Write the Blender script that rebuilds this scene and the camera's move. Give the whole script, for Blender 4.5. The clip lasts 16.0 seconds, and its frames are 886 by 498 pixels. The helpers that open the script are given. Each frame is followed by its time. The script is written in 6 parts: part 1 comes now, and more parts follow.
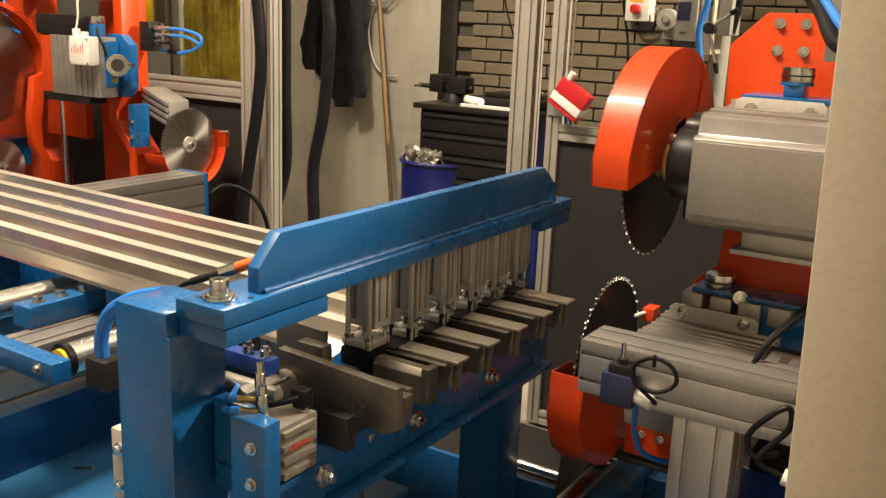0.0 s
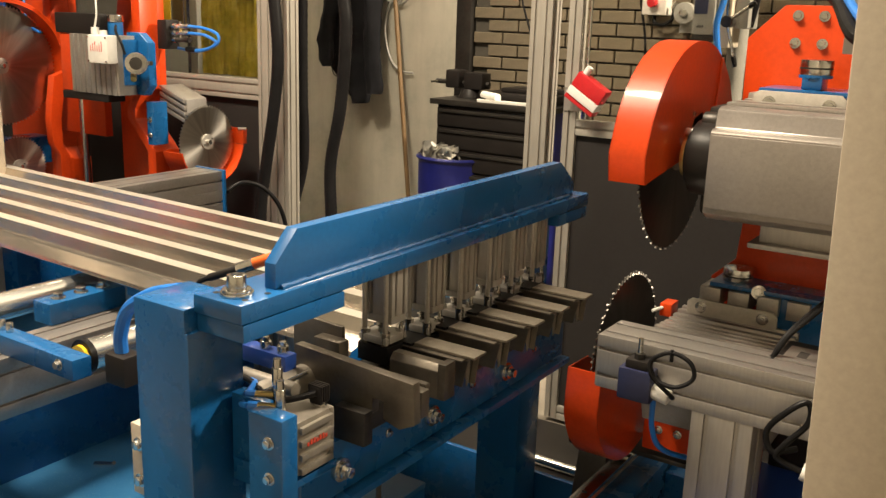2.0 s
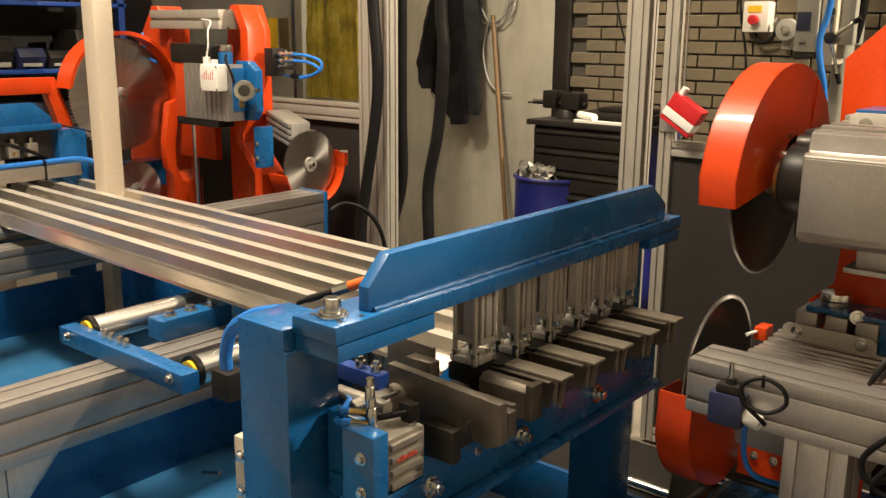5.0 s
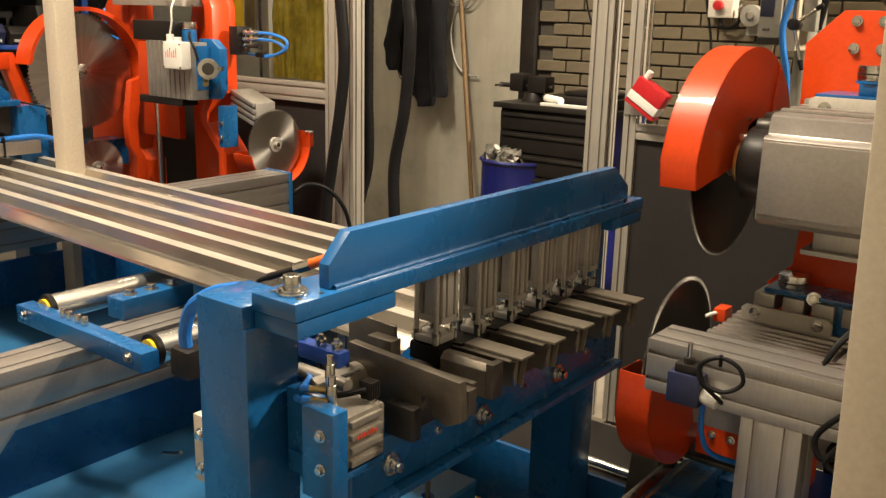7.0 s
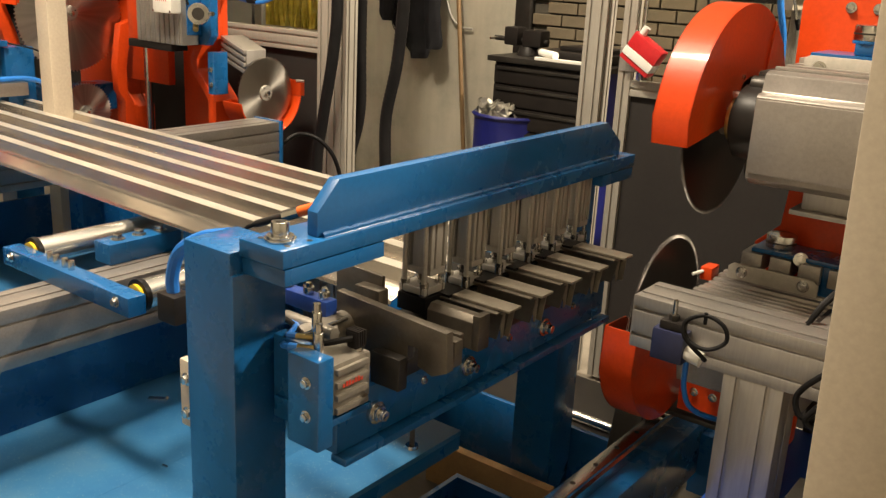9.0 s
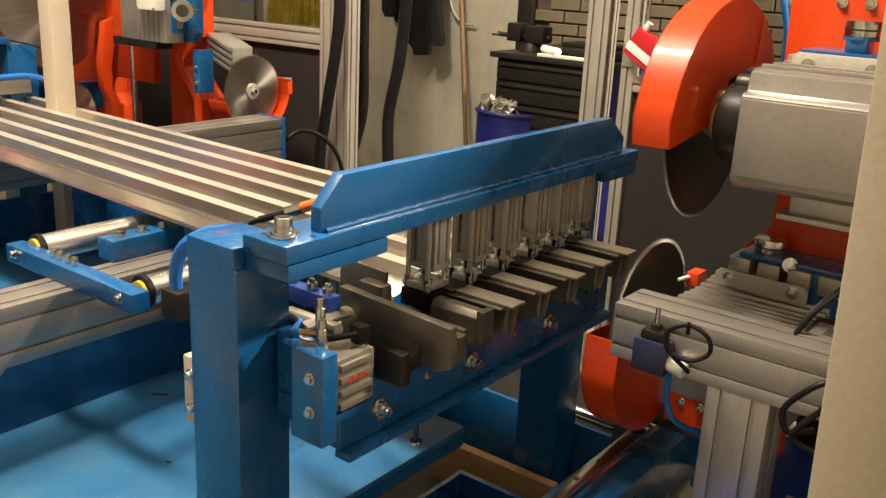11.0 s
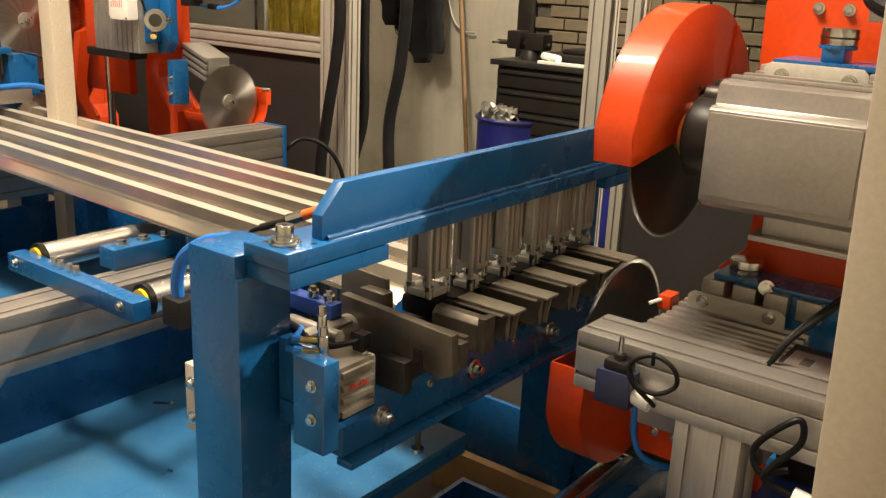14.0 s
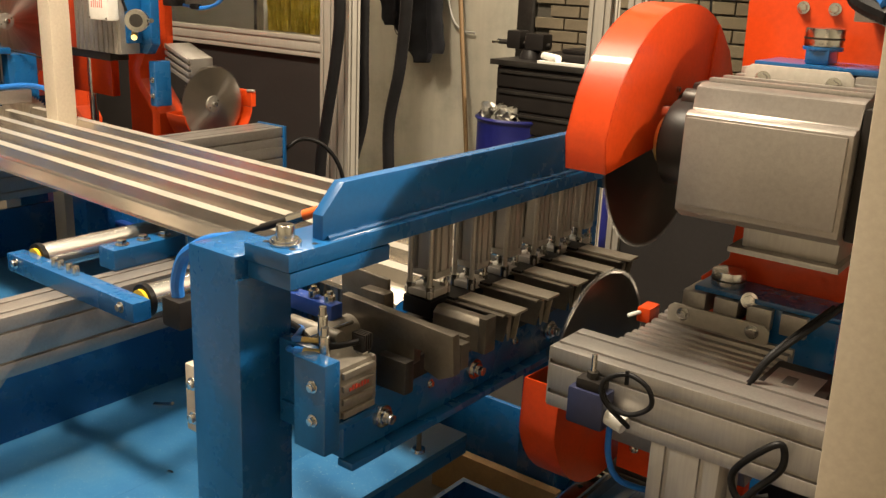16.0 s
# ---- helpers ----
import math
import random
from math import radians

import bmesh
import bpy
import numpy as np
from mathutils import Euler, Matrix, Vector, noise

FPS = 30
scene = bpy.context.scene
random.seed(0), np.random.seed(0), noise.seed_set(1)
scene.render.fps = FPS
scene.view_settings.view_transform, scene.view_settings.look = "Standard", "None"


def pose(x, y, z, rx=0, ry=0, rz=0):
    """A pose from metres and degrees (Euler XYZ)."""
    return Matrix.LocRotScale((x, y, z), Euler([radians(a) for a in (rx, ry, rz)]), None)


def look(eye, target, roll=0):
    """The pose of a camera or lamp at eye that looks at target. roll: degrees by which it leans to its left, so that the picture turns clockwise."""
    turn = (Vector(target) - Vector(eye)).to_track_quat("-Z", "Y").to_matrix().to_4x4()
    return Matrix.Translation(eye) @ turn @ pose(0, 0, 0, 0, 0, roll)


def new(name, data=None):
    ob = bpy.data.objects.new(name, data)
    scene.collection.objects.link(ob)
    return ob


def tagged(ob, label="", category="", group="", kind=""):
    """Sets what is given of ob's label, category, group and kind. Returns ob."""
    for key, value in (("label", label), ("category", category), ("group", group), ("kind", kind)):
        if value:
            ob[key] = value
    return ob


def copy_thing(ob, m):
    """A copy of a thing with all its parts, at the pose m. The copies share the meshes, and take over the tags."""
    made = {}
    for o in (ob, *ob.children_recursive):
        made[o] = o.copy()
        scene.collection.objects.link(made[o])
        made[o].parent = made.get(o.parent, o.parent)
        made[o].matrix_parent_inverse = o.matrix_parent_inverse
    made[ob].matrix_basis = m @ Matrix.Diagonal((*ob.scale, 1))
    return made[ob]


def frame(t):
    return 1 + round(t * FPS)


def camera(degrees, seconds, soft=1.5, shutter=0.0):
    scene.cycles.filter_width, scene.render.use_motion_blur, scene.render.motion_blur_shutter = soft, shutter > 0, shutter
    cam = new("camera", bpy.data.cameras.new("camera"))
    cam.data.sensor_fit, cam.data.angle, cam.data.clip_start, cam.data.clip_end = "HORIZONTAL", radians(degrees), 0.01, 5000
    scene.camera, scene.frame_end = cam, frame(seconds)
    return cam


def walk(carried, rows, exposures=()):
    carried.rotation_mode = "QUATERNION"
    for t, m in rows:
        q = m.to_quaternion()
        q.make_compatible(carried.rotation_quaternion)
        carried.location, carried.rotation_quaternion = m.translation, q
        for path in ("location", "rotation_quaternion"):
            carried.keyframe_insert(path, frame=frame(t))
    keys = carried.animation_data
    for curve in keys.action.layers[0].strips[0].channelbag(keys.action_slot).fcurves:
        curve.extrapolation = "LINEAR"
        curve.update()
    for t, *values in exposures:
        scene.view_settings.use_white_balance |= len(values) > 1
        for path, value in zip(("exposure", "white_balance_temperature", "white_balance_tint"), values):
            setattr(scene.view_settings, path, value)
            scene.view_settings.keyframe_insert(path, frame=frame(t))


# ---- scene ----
cam = camera(51.5, 16.0, soft=1.35, shutter=0.5)
walk(cam, [
    (0.0, pose(-0.000, -0.000, 1.680, 75.97, -2.32, 32.60)),
    (0.5, pose(-0.001, 0.001, 1.679, 75.93, -2.21, 32.70)),
    (1.0, pose(0.003, -0.000, 1.680, 75.78, -2.11, 33.09)),
    (1.5, pose(0.003, 0.000, 1.679, 75.66, -2.04, 33.30)),
    (2.0, pose(0.004, 0.000, 1.679, 75.69, -1.83, 33.62)),
    (2.5, pose(0.008, -0.005, 1.680, 75.48, -1.15, 35.96)),
    (3.0, pose(0.017, -0.012, 1.685, 75.14, -0.41, 40.00)),
    (3.5, pose(0.025, -0.016, 1.693, 75.62, 0.22, 42.94)),
    (4.0, pose(0.033, -0.018, 1.696, 76.05, 0.18, 43.57)),
    (4.5, pose(0.044, -0.023, 1.705, 76.42, -0.38, 41.54)),
    (5.0, pose(0.054, -0.027, 1.709, 76.58, -0.52, 39.79)),
    (7.5, pose(0.066, -0.019, 1.696, 75.55, -1.51, 37.84)),
    (8.0, pose(0.066, -0.020, 1.696, 75.46, -1.62, 37.73)),
    (8.5, pose(0.065, -0.019, 1.694, 74.44, -2.14, 37.74)),
    (9.0, pose(0.066, -0.016, 1.687, 72.87, -2.81, 37.73)),
    (11.5, pose(0.063, -0.016, 1.683, 72.72, -2.58, 37.91)),
    (12.0, pose(0.065, -0.016, 1.683, 73.00, -2.46, 37.81)),
    (12.5, pose(0.063, -0.015, 1.682, 73.13, -2.39, 37.57)),
    (13.0, pose(0.061, -0.016, 1.683, 73.19, -2.37, 37.51)),
    (13.5, pose(0.062, -0.017, 1.682, 73.23, -2.34, 37.68)),
    (14.0, pose(0.064, -0.017, 1.682, 73.17, -2.42, 37.84)),
    (14.5, pose(0.062, -0.018, 1.682, 73.20, -2.50, 37.84)),
    (15.0, pose(0.061, -0.015, 1.682, 73.25, -2.40, 37.79)),
    (15.5, pose(0.057, -0.014, 1.681, 73.24, -2.40, 37.73)),
    (16.0, pose(0.059, -0.015, 1.680, 73.18, -2.37, 37.79)),
], exposures=[(0.0, -0.14), (2.2, -0.18), (4.5, -0.26), (8.5, -0.22), (11.5, -0.10), (13.5, -0.09), (16.0, -0.14)])

# ---- light ----
world = bpy.data.worlds.new("hall_air")
scene.world = world
world.use_nodes = True
world.node_tree.nodes["Background"].inputs[0].default_value = (0.9, 0.85, 0.75, 1)
world.node_tree.nodes["Background"].inputs[1].default_value = 0.115


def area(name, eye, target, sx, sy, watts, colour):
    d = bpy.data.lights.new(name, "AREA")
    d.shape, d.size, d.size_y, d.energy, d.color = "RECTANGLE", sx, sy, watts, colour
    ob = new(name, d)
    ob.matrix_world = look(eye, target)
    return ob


WARM = (1.0, 0.85, 0.64)
area("hall_lamp_east", (1.3, 4.55, 4.26), (-1.7, 1.0, 0.9), 0.22, 0.22, 620, WARM)
area("hall_lamp_middle", (-1.9, 0.85, 4.9), (-1.7, 1.1, 0.0), 0.9, 0.3, 285, WARM)
area("hall_lamp_west", (-3.1, 0.9, 4.9), (-3.2, 1.6, 0.0), 1.6, 0.3, 205, WARM)
area("hall_lamp_north", (-4.0, 4.0, 4.6), (-4.0, 4.4, 0.0), 1.6, 0.3, 48, WARM)

# wide unseen fill light, added to lift the dark parts
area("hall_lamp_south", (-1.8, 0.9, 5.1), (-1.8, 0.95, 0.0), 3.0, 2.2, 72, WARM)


# ---- materials ----
def nodes_of(name):
    m = bpy.data.materials.new(name)
    m.use_nodes = True
    t = m.node_tree
    return m, t, t.nodes["Principled BSDF"], t.nodes, t.links


def ramp(t, fac, stops):
    r = t.nodes.new("ShaderNodeValToRGB")
    while len(r.color_ramp.elements) < len(stops):
        r.color_ramp.elements.new(0.5)
    for e, (p, c) in zip(r.color_ramp.elements, stops):
        e.position, e.color = p, (*c, 1)
    t.links.new(fac, r.inputs[0])
    return r.outputs[0]


def noise_of(t, scale, detail=4, rough=0.6, stretch=(1, 1, 1), kind="Object"):
    c = t.nodes.new("ShaderNodeTexCoord")
    mp = t.nodes.new("ShaderNodeMapping")
    mp.inputs["Scale"].default_value = stretch
    n = t.nodes.new("ShaderNodeTexNoise")
    n.inputs["Scale"].default_value, n.inputs["Detail"].default_value, n.inputs["Roughness"].default_value = scale, detail, rough
    t.links.new(c.outputs[kind], mp.inputs[0])
    t.links.new(mp.outputs[0], n.inputs["Vector"])
    return n.outputs["Fac"]


def shade(c, k):
    return tuple(min(1, v * k) for v in c)


def surface(name, colour, rough=0.5, metal=0.0, vary=0.2, scale=6.0, grain=60.0, bump=0.08, stretch=(1, 1, 1), dirt=None, coat=0.0, spec=0.5, bumpdist=0.002):
    """Two scales of variation in colour and roughness, and a fine relief."""
    m, t, b, n, l = nodes_of(name)
    big = noise_of(t, scale, 5, 0.65)
    fine = noise_of(t, grain, 3, 0.6, stretch)
    col = ramp(t, big, [(0.25, shade(colour, 1 - vary)), (0.5, colour), (0.78, dirt or shade(colour, 1 + vary))])
    mix = n.new("ShaderNodeMix")
    mix.data_type, mix.blend_type = "RGBA", "OVERLAY"
    mix.inputs["Factor"].default_value = 0.25
    l.new(col, mix.inputs["A"])
    g = ramp(t, fine, [(0.3, (0.36, 0.36, 0.36)), (0.7, (0.64, 0.64, 0.64))])
    l.new(g, mix.inputs["B"])
    l.new(mix.outputs["Result"], b.inputs["Base Color"])
    mr = n.new("ShaderNodeMapRange")
    mr.inputs["To Min"].default_value, mr.inputs["To Max"].default_value = max(0.03, rough * 0.75), min(1, rough * 1.3)
    l.new(big, mr.inputs["Value"])
    l.new(mr.outputs[0], b.inputs["Roughness"])
    b.inputs["Metallic"].default_value = metal
    b.inputs["Coat Weight"].default_value = coat
    b.inputs["Coat Roughness"].default_value = 0.06
    b.inputs["Specular IOR Level"].default_value = spec
    bm_ = n.new("ShaderNodeBump")
    bm_.inputs["Strength"].default_value, bm_.inputs["Distance"].default_value = bump, bumpdist
    l.new(fine, bm_.inputs["Height"])
    l.new(bm_.outputs[0], b.inputs["Normal"])
    return m


BLUE = surface("blue_enamel", (0.007, 0.093, 0.275), 0.27, 0, 0.16, 5, 90, 0.12, dirt=(0.010, 0.104, 0.29), coat=0.4)
BLUE_DARK = surface("dark_blue_enamel", (0.012, 0.05, 0.26), 0.38, 0, 0.2, 7, 90, 0.08)
DRUM = surface("drum_blue", (0.010, 0.013, 0.12), 0.35, 0, 0.25, 7, 60, 0.06)
RED = surface("orange_red_enamel", (0.56, 0.050, 0.006), 0.36, 0, 0.12, 5, 80, 0.05, coat=0.35, spec=0.25)
NAVY = surface("navy_plastic", (0.018, 0.022, 0.06), 0.35, 0, 0.2, 9, 80, 0.05)
ALU = surface("anodised_aluminium", (0.40, 0.375, 0.35), 0.37, 0.75, 0.08, 8, 160, 0.05, (1, 1, 0.08))
ALU_LIGHT = surface("pale_aluminium", (0.335, 0.305, 0.28), 0.34, 0.65, 0.10, 5, 120, 0.06)
CYLBODY = surface("dull_cylinder_alloy", (0.36, 0.34, 0.31), 0.45, 0.3, 0.12, 8, 140, 0.06, (1, 1, 0.1))
FRAME_ALU = surface("bright_frame_alloy", (0.33, 0.305, 0.265), 0.48, 0.2, 0.08, 6, 140, 0.05, (1, 1, 0.08))
CAST = surface("cast_aluminium", (0.40, 0.375, 0.34), 0.38, 0.7, 0.15, 9, 130, 0.10)
STEEL = surface("bright_steel", (0.62, 0.61, 0.58), 0.20, 1.0, 0.12, 9, 90, 0.04)
SHEET = surface("rolled_sheet", (0.66, 0.60, 0.525), 0.20, 0.92, 0.2, 3, 9, 0.22, (0.6, 1, 1), bumpdist=0.008)
# paler than SHEET: the light reflected by the rib tops is in this colour
RIB_SHINE = surface("satin_rib_shine", (0.68, 0.63, 0.55), 0.30, 0.5, 0.18, 4, 14, 0.20, (0.3, 1, 1), bumpdist=0.006)
ACTUATOR = surface("dull_actuator_alloy", (0.25, 0.225, 0.19), 0.42, 0.45, 0.25, 14, 120, 0.10)
PALE_PLATE = surface("pale_plate", (0.46, 0.43, 0.38), 0.45, 0.15, 0.08, 7, 90, 0.05)
JAWTOP = surface("pale_jaw_steel", (0.29, 0.255, 0.205), 0.40, 0.7, 0.2, 9, 110, 0.08)
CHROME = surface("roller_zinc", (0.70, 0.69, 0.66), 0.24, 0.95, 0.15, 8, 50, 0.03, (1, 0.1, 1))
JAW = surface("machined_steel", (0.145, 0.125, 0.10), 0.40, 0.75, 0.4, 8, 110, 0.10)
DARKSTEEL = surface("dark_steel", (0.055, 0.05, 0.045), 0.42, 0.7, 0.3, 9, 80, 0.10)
BLACK = surface("black_rubber", (0.009, 0.0085, 0.009), 0.42, 0, 0.3, 10, 80, 0.10, spec=0.14)
BLACKPL = surface("black_plastic", (0.017, 0.0145, 0.0135), 0.4, 0, 0.2, 10, 90, 0.05, spec=0.2)
PANEL = surface("anthracite_panel", (0.026, 0.023, 0.022), 0.55, 0, 0.15, 3, 70, 0.05, spec=0.25)
BEIGE = surface("cream_paint", (0.54, 0.465, 0.37), 0.45, 0, 0.05, 2.5, 90, 0.05)
PLASTER = surface("stained_plaster", (0.47, 0.44, 0.36), 0.8, 0, 0.30, 2.6, 14, 0.16, (1, 1, 0.12), dirt=(0.55, 0.51, 0.42))
BRICK = surface("painted_brick", (0.15, 0.12, 0.078), 0.75, 0, 0.22, 9, 60, 0.35)
MORTAR = surface("dark_mortar", (0.075, 0.066, 0.052), 0.9, 0, 0.3, 12, 70, 0.4)
CONCRETE = surface("worn_concrete", (0.19, 0.165, 0.13), 0.75, 0, 0.35, 3, 50, 0.3)
WHITEPL = surface("white_plastic", (0.72, 0.70, 0.66), 0.4, 0, 0.06, 8, 60, 0.05)
YELLOW = surface("yellow_plastic", (0.80, 0.52, 0.02), 0.4, 0, 0.1, 9, 60, 0.05)
BLUEHOSE = surface("blue_air_hose", (0.02, 0.16, 0.55), 0.3, 0, 0.1, 9, 60, 0.03)
CLOTH = surface("black_cloth", (0.010, 0.010, 0.012), 0.9, 0, 0.35, 12, 220, 0.6, spec=0.15)
WOOD = surface("ash_handle", (0.17, 0.10, 0.04), 0.55, 0, 0.25, 5, 60, 0.2, (1, 1, 0.1))
PAPER = surface("paper", (0.74, 0.72, 0.66), 0.8, 0, 0.05, 6, 50, 0.08)
STRIP = surface("yellow_strip_curtain", (0.34, 0.27, 0.03), 0.2, 0, 0.6, 7, 9, 0.9, (5, 5, 0.5), dirt=(0.55, 0.46, 0.12), bumpdist=0.01)
BRASS = surface("brass", (0.62, 0.46, 0.18), 0.3, 1.0, 0.15, 9, 80, 0.05)
ORANGE = surface("orange_plastic", (0.75, 0.12, 0.012), 0.4, 0, 0.1, 9, 60, 0.05)
SIGNALRED = surface("signal_red", (0.50, 0.015, 0.02), 0.35, 0, 0.1, 9, 60, 0.05)
GREYPAINT = surface("machine_grey", (0.30, 0.29, 0.26), 0.45, 0, 0.15, 6, 70, 0.08)
SCRAP = surface("crumpled_scrap", (0.55, 0.53, 0.48), 0.35, 0.7, 0.5, 14, 60, 0.4)
CEIL = surface("ceiling_sheet", (0.70, 0.68, 0.64), 0.7, 0, 0.1, 2, 40, 0.1)
PINE = surface("raw_timber", (0.55, 0.33, 0.14), 0.7, 0, 0.25, 5, 60, 0.3, (1, 0.1, 1))
LABEL = surface("printed_label", (0.70, 0.66, 0.60), 0.5, 0, 0.1, 9, 60, 0.02)
REDINK = surface("red_print", (0.55, 0.06, 0.03), 0.5, 0, 0.1, 9, 60, 0.02)
INK = surface("dark_print", (0.05, 0.045, 0.04), 0.5, 0, 0.1, 9, 60, 0.02)


def tray_paint():
    """Blue paint, oily, with bright swarf dust."""
    m, t, b, n, l = nodes_of("swarf_dusted_blue")
    big = noise_of(t, 3.5, 5, 0.7)
    dust = noise_of(t, 260, 2, 0.5)
    base = ramp(t, big, [(0.3, (0.016, 0.105, 0.26)), (0.55, (0.030, 0.14, 0.30)), (0.8, (0.075, 0.18, 0.30))])
    mask = ramp(t, dust, [(0.68, (0, 0, 0)), (0.74, (1, 1, 1))])
    mix = n.new("ShaderNodeMix")
    mix.data_type = "RGBA"
    l.new(mask, mix.inputs["Factor"])
    l.new(base, mix.inputs["A"])
    mix.inputs["B"].default_value = (0.5, 0.52, 0.5, 1)
    l.new(mix.outputs["Result"], b.inputs["Base Color"])
    b.inputs["Roughness"].default_value = 0.38
    return m


TRAY = tray_paint()


def blade_metal(name, k):
    """Ground steel with turning marks round the axle."""
    m, t, b, n, l = nodes_of(name)
    c = n.new("ShaderNodeTexCoord")
    g = n.new("ShaderNodeTexGradient")
    g.gradient_type = "RADIAL"
    rot = n.new("ShaderNodeMapping")
    rot.inputs["Rotation"].default_value = (0, radians(90), 0)
    l.new(c.outputs["Object"], rot.inputs[0])
    l.new(rot.outputs[0], g.inputs[0])
    w = n.new("ShaderNodeTexNoise")
    w.noise_dimensions = "1D"
    w.inputs["Scale"].default_value = 34
    l.new(g.outputs["Fac"], w.inputs["W"])
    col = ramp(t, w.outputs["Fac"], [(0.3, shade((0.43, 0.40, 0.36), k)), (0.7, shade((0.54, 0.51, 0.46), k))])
    l.new(col, b.inputs["Base Color"])
    b.inputs["Metallic"].default_value = 1.0
    b.inputs["Roughness"].default_value = 0.30
    b.inputs["Anisotropic"].default_value = 0.85
    tg = n.new("ShaderNodeTangent")
    tg.direction_type, tg.axis = "RADIAL", "X"
    l.new(tg.outputs[0], b.inputs["Tangent"])
    return m


TIP = surface("carbide_tip", (0.36, 0.34, 0.31), 0.45, 0.4, 0.08, 9, 60, 0.02)
BLADE = blade_metal("ground_blade", 1.0)
# darkened copy of BLADE: the dim surroundings it reflects are in its colour
BLADE_DIM = blade_metal("dim_reflection_blade", 0.28)


def glass_of(name, colour, rough=0.03):
    m, t, b, n, l = nodes_of(name)
    b.inputs["Base Color"].default_value = (*colour, 1)
    b.inputs["Transmission Weight"].default_value = 1.0
    b.inputs["Roughness"].default_value = rough
    b.inputs["IOR"].default_value = 1.1
    return m


GLASS = glass_of("polycarbonate", (0.93, 0.92, 0.88))


# ---- mesh helpers ----
def box(bm, x0, x1, y0, y1, z0, z1):
    v = bmesh.ops.create_cube(bm, size=1.0)["verts"]
    m = Matrix.Translation(((x0 + x1) / 2, (y0 + y1) / 2, (z0 + z1) / 2)) @ Matrix.Diagonal((abs(x1 - x0), abs(y1 - y0), abs(z1 - z0), 1))
    bmesh.ops.transform(bm, matrix=m, verts=v)
    return v


def cyl(bm, a, b, r, n=20, r2=None):
    a, b = Vector(a), Vector(b)
    d = b - a
    v = bmesh.ops.create_cone(bm, cap_ends=True, segments=n, radius1=r, radius2=r if r2 is None else r2, depth=d.length)["verts"]
    bmesh.ops.transform(bm, matrix=Matrix.Translation((a + b) / 2) @ d.to_track_quat("Z", "Y").to_matrix().to_4x4(), verts=v)
    return v


def prism(bm, pts, plane, a, b):
    """A polygon in the plane "yz", "xz" or "xy", drawn out along the third axis from a to b."""
    put = {"yz": lambda u, v, w: (w, u, v), "xz": lambda u, v, w: (u, w, v), "xy": lambda u, v, w: (u, v, w)}[plane]
    lo = [bm.verts.new(put(u, v, a)) for u, v in pts]
    hi = [bm.verts.new(put(u, v, b)) for u, v in pts]
    n = len(pts)
    fs = [bm.faces.new(lo), bm.faces.new(hi)] + [bm.faces.new((lo[i], lo[(i + 1) % n], hi[(i + 1) % n], hi[i])) for i in range(n)]
    bmesh.ops.recalc_face_normals(bm, faces=fs)
    return lo + hi


def smooth_path(pts, steps=8):
    p = [Vector(q) for q in pts]
    p = [2 * p[0] - p[1]] + p + [2 * p[-1] - p[-2]]
    out = []
    for i in range(1, len(p) - 2):
        for k in range(steps):
            t = k / steps
            out.append(0.5 * (2 * p[i] + (p[i + 1] - p[i - 1]) * t + (2 * p[i - 1] - 5 * p[i] + 4 * p[i + 1] - p[i + 2]) * t * t + (3 * p[i] - p[i - 1] - 3 * p[i + 1] + p[i + 2]) * t ** 3))
    return out + [p[-2]]


def tube(bm, pts, r, n=10, steps=8, ribbed=0.0):
    path = smooth_path(pts, steps)
    rings, up = [], Vector((0.31, 0.2, 0.93)).normalized()
    for i, c in enumerate(path):
        d = (path[min(i + 1, len(path) - 1)] - path[max(i - 1, 0)]).normalized()
        s = d.cross(up)
        s = s.normalized() if s.length > 1e-4 else Vector((1, 0, 0))
        up = s.cross(d).normalized()
        rr = r * (1 + (ribbed if i % 2 else -ribbed))
        rings.append([bm.verts.new(c + rr * (math.cos(a) * s + math.sin(a) * up)) for a in (2 * math.pi * k / n for k in range(n))])
    for a, b in zip(rings, rings[1:]):
        for k in range(n):
            f = bm.faces.new((a[k], a[(k + 1) % n], b[(k + 1) % n], b[k]))
            f.smooth = True
    bm.faces.new(rings[0][::-1]), bm.faces.new(rings[-1])


def profile_outline(w, h, nu, nv, slot=0.009, deep=0.009):
    """The cut through an extrusion, with nu slots along its width and nv along its height."""
    def side(length, n):
        out = []
        for i in range(n):
            c = length * (i + 0.5) / n
            out += [(c - slot / 2, 0), (c - slot / 2, deep), (c + slot / 2, deep), (c + slot / 2, 0)]
        return out
    pts = [(0, 0)] + side(w, nu) + [(w, 0)] + [(w - d, s) for s, d in side(h, nv)]
    pts += [(w, h)] + [(w - s, h - d) for s, d in side(w, nu)] + [(0, h)] + [(d, h - s) for s, d in side(h, nv)]
    return pts


def profile(bm, plane, u0, u1, v0, v1, a, b, nu, nv, slot=0.009):
    prism(bm, [(u0 + u, v0 + v) for u, v in profile_outline(u1 - u0, v1 - v0, nu, nv, slot)], plane, a, b)


def root_of(ob):
    while ob.parent:
        ob = ob.parent
    return ob


def thing(name, label, category, at=(0, 0, 0), group="", kind=""):
    ob = new(name)
    ob.empty_display_size = 0.05
    ob.location = at
    return tagged(ob, label, category, group, kind)


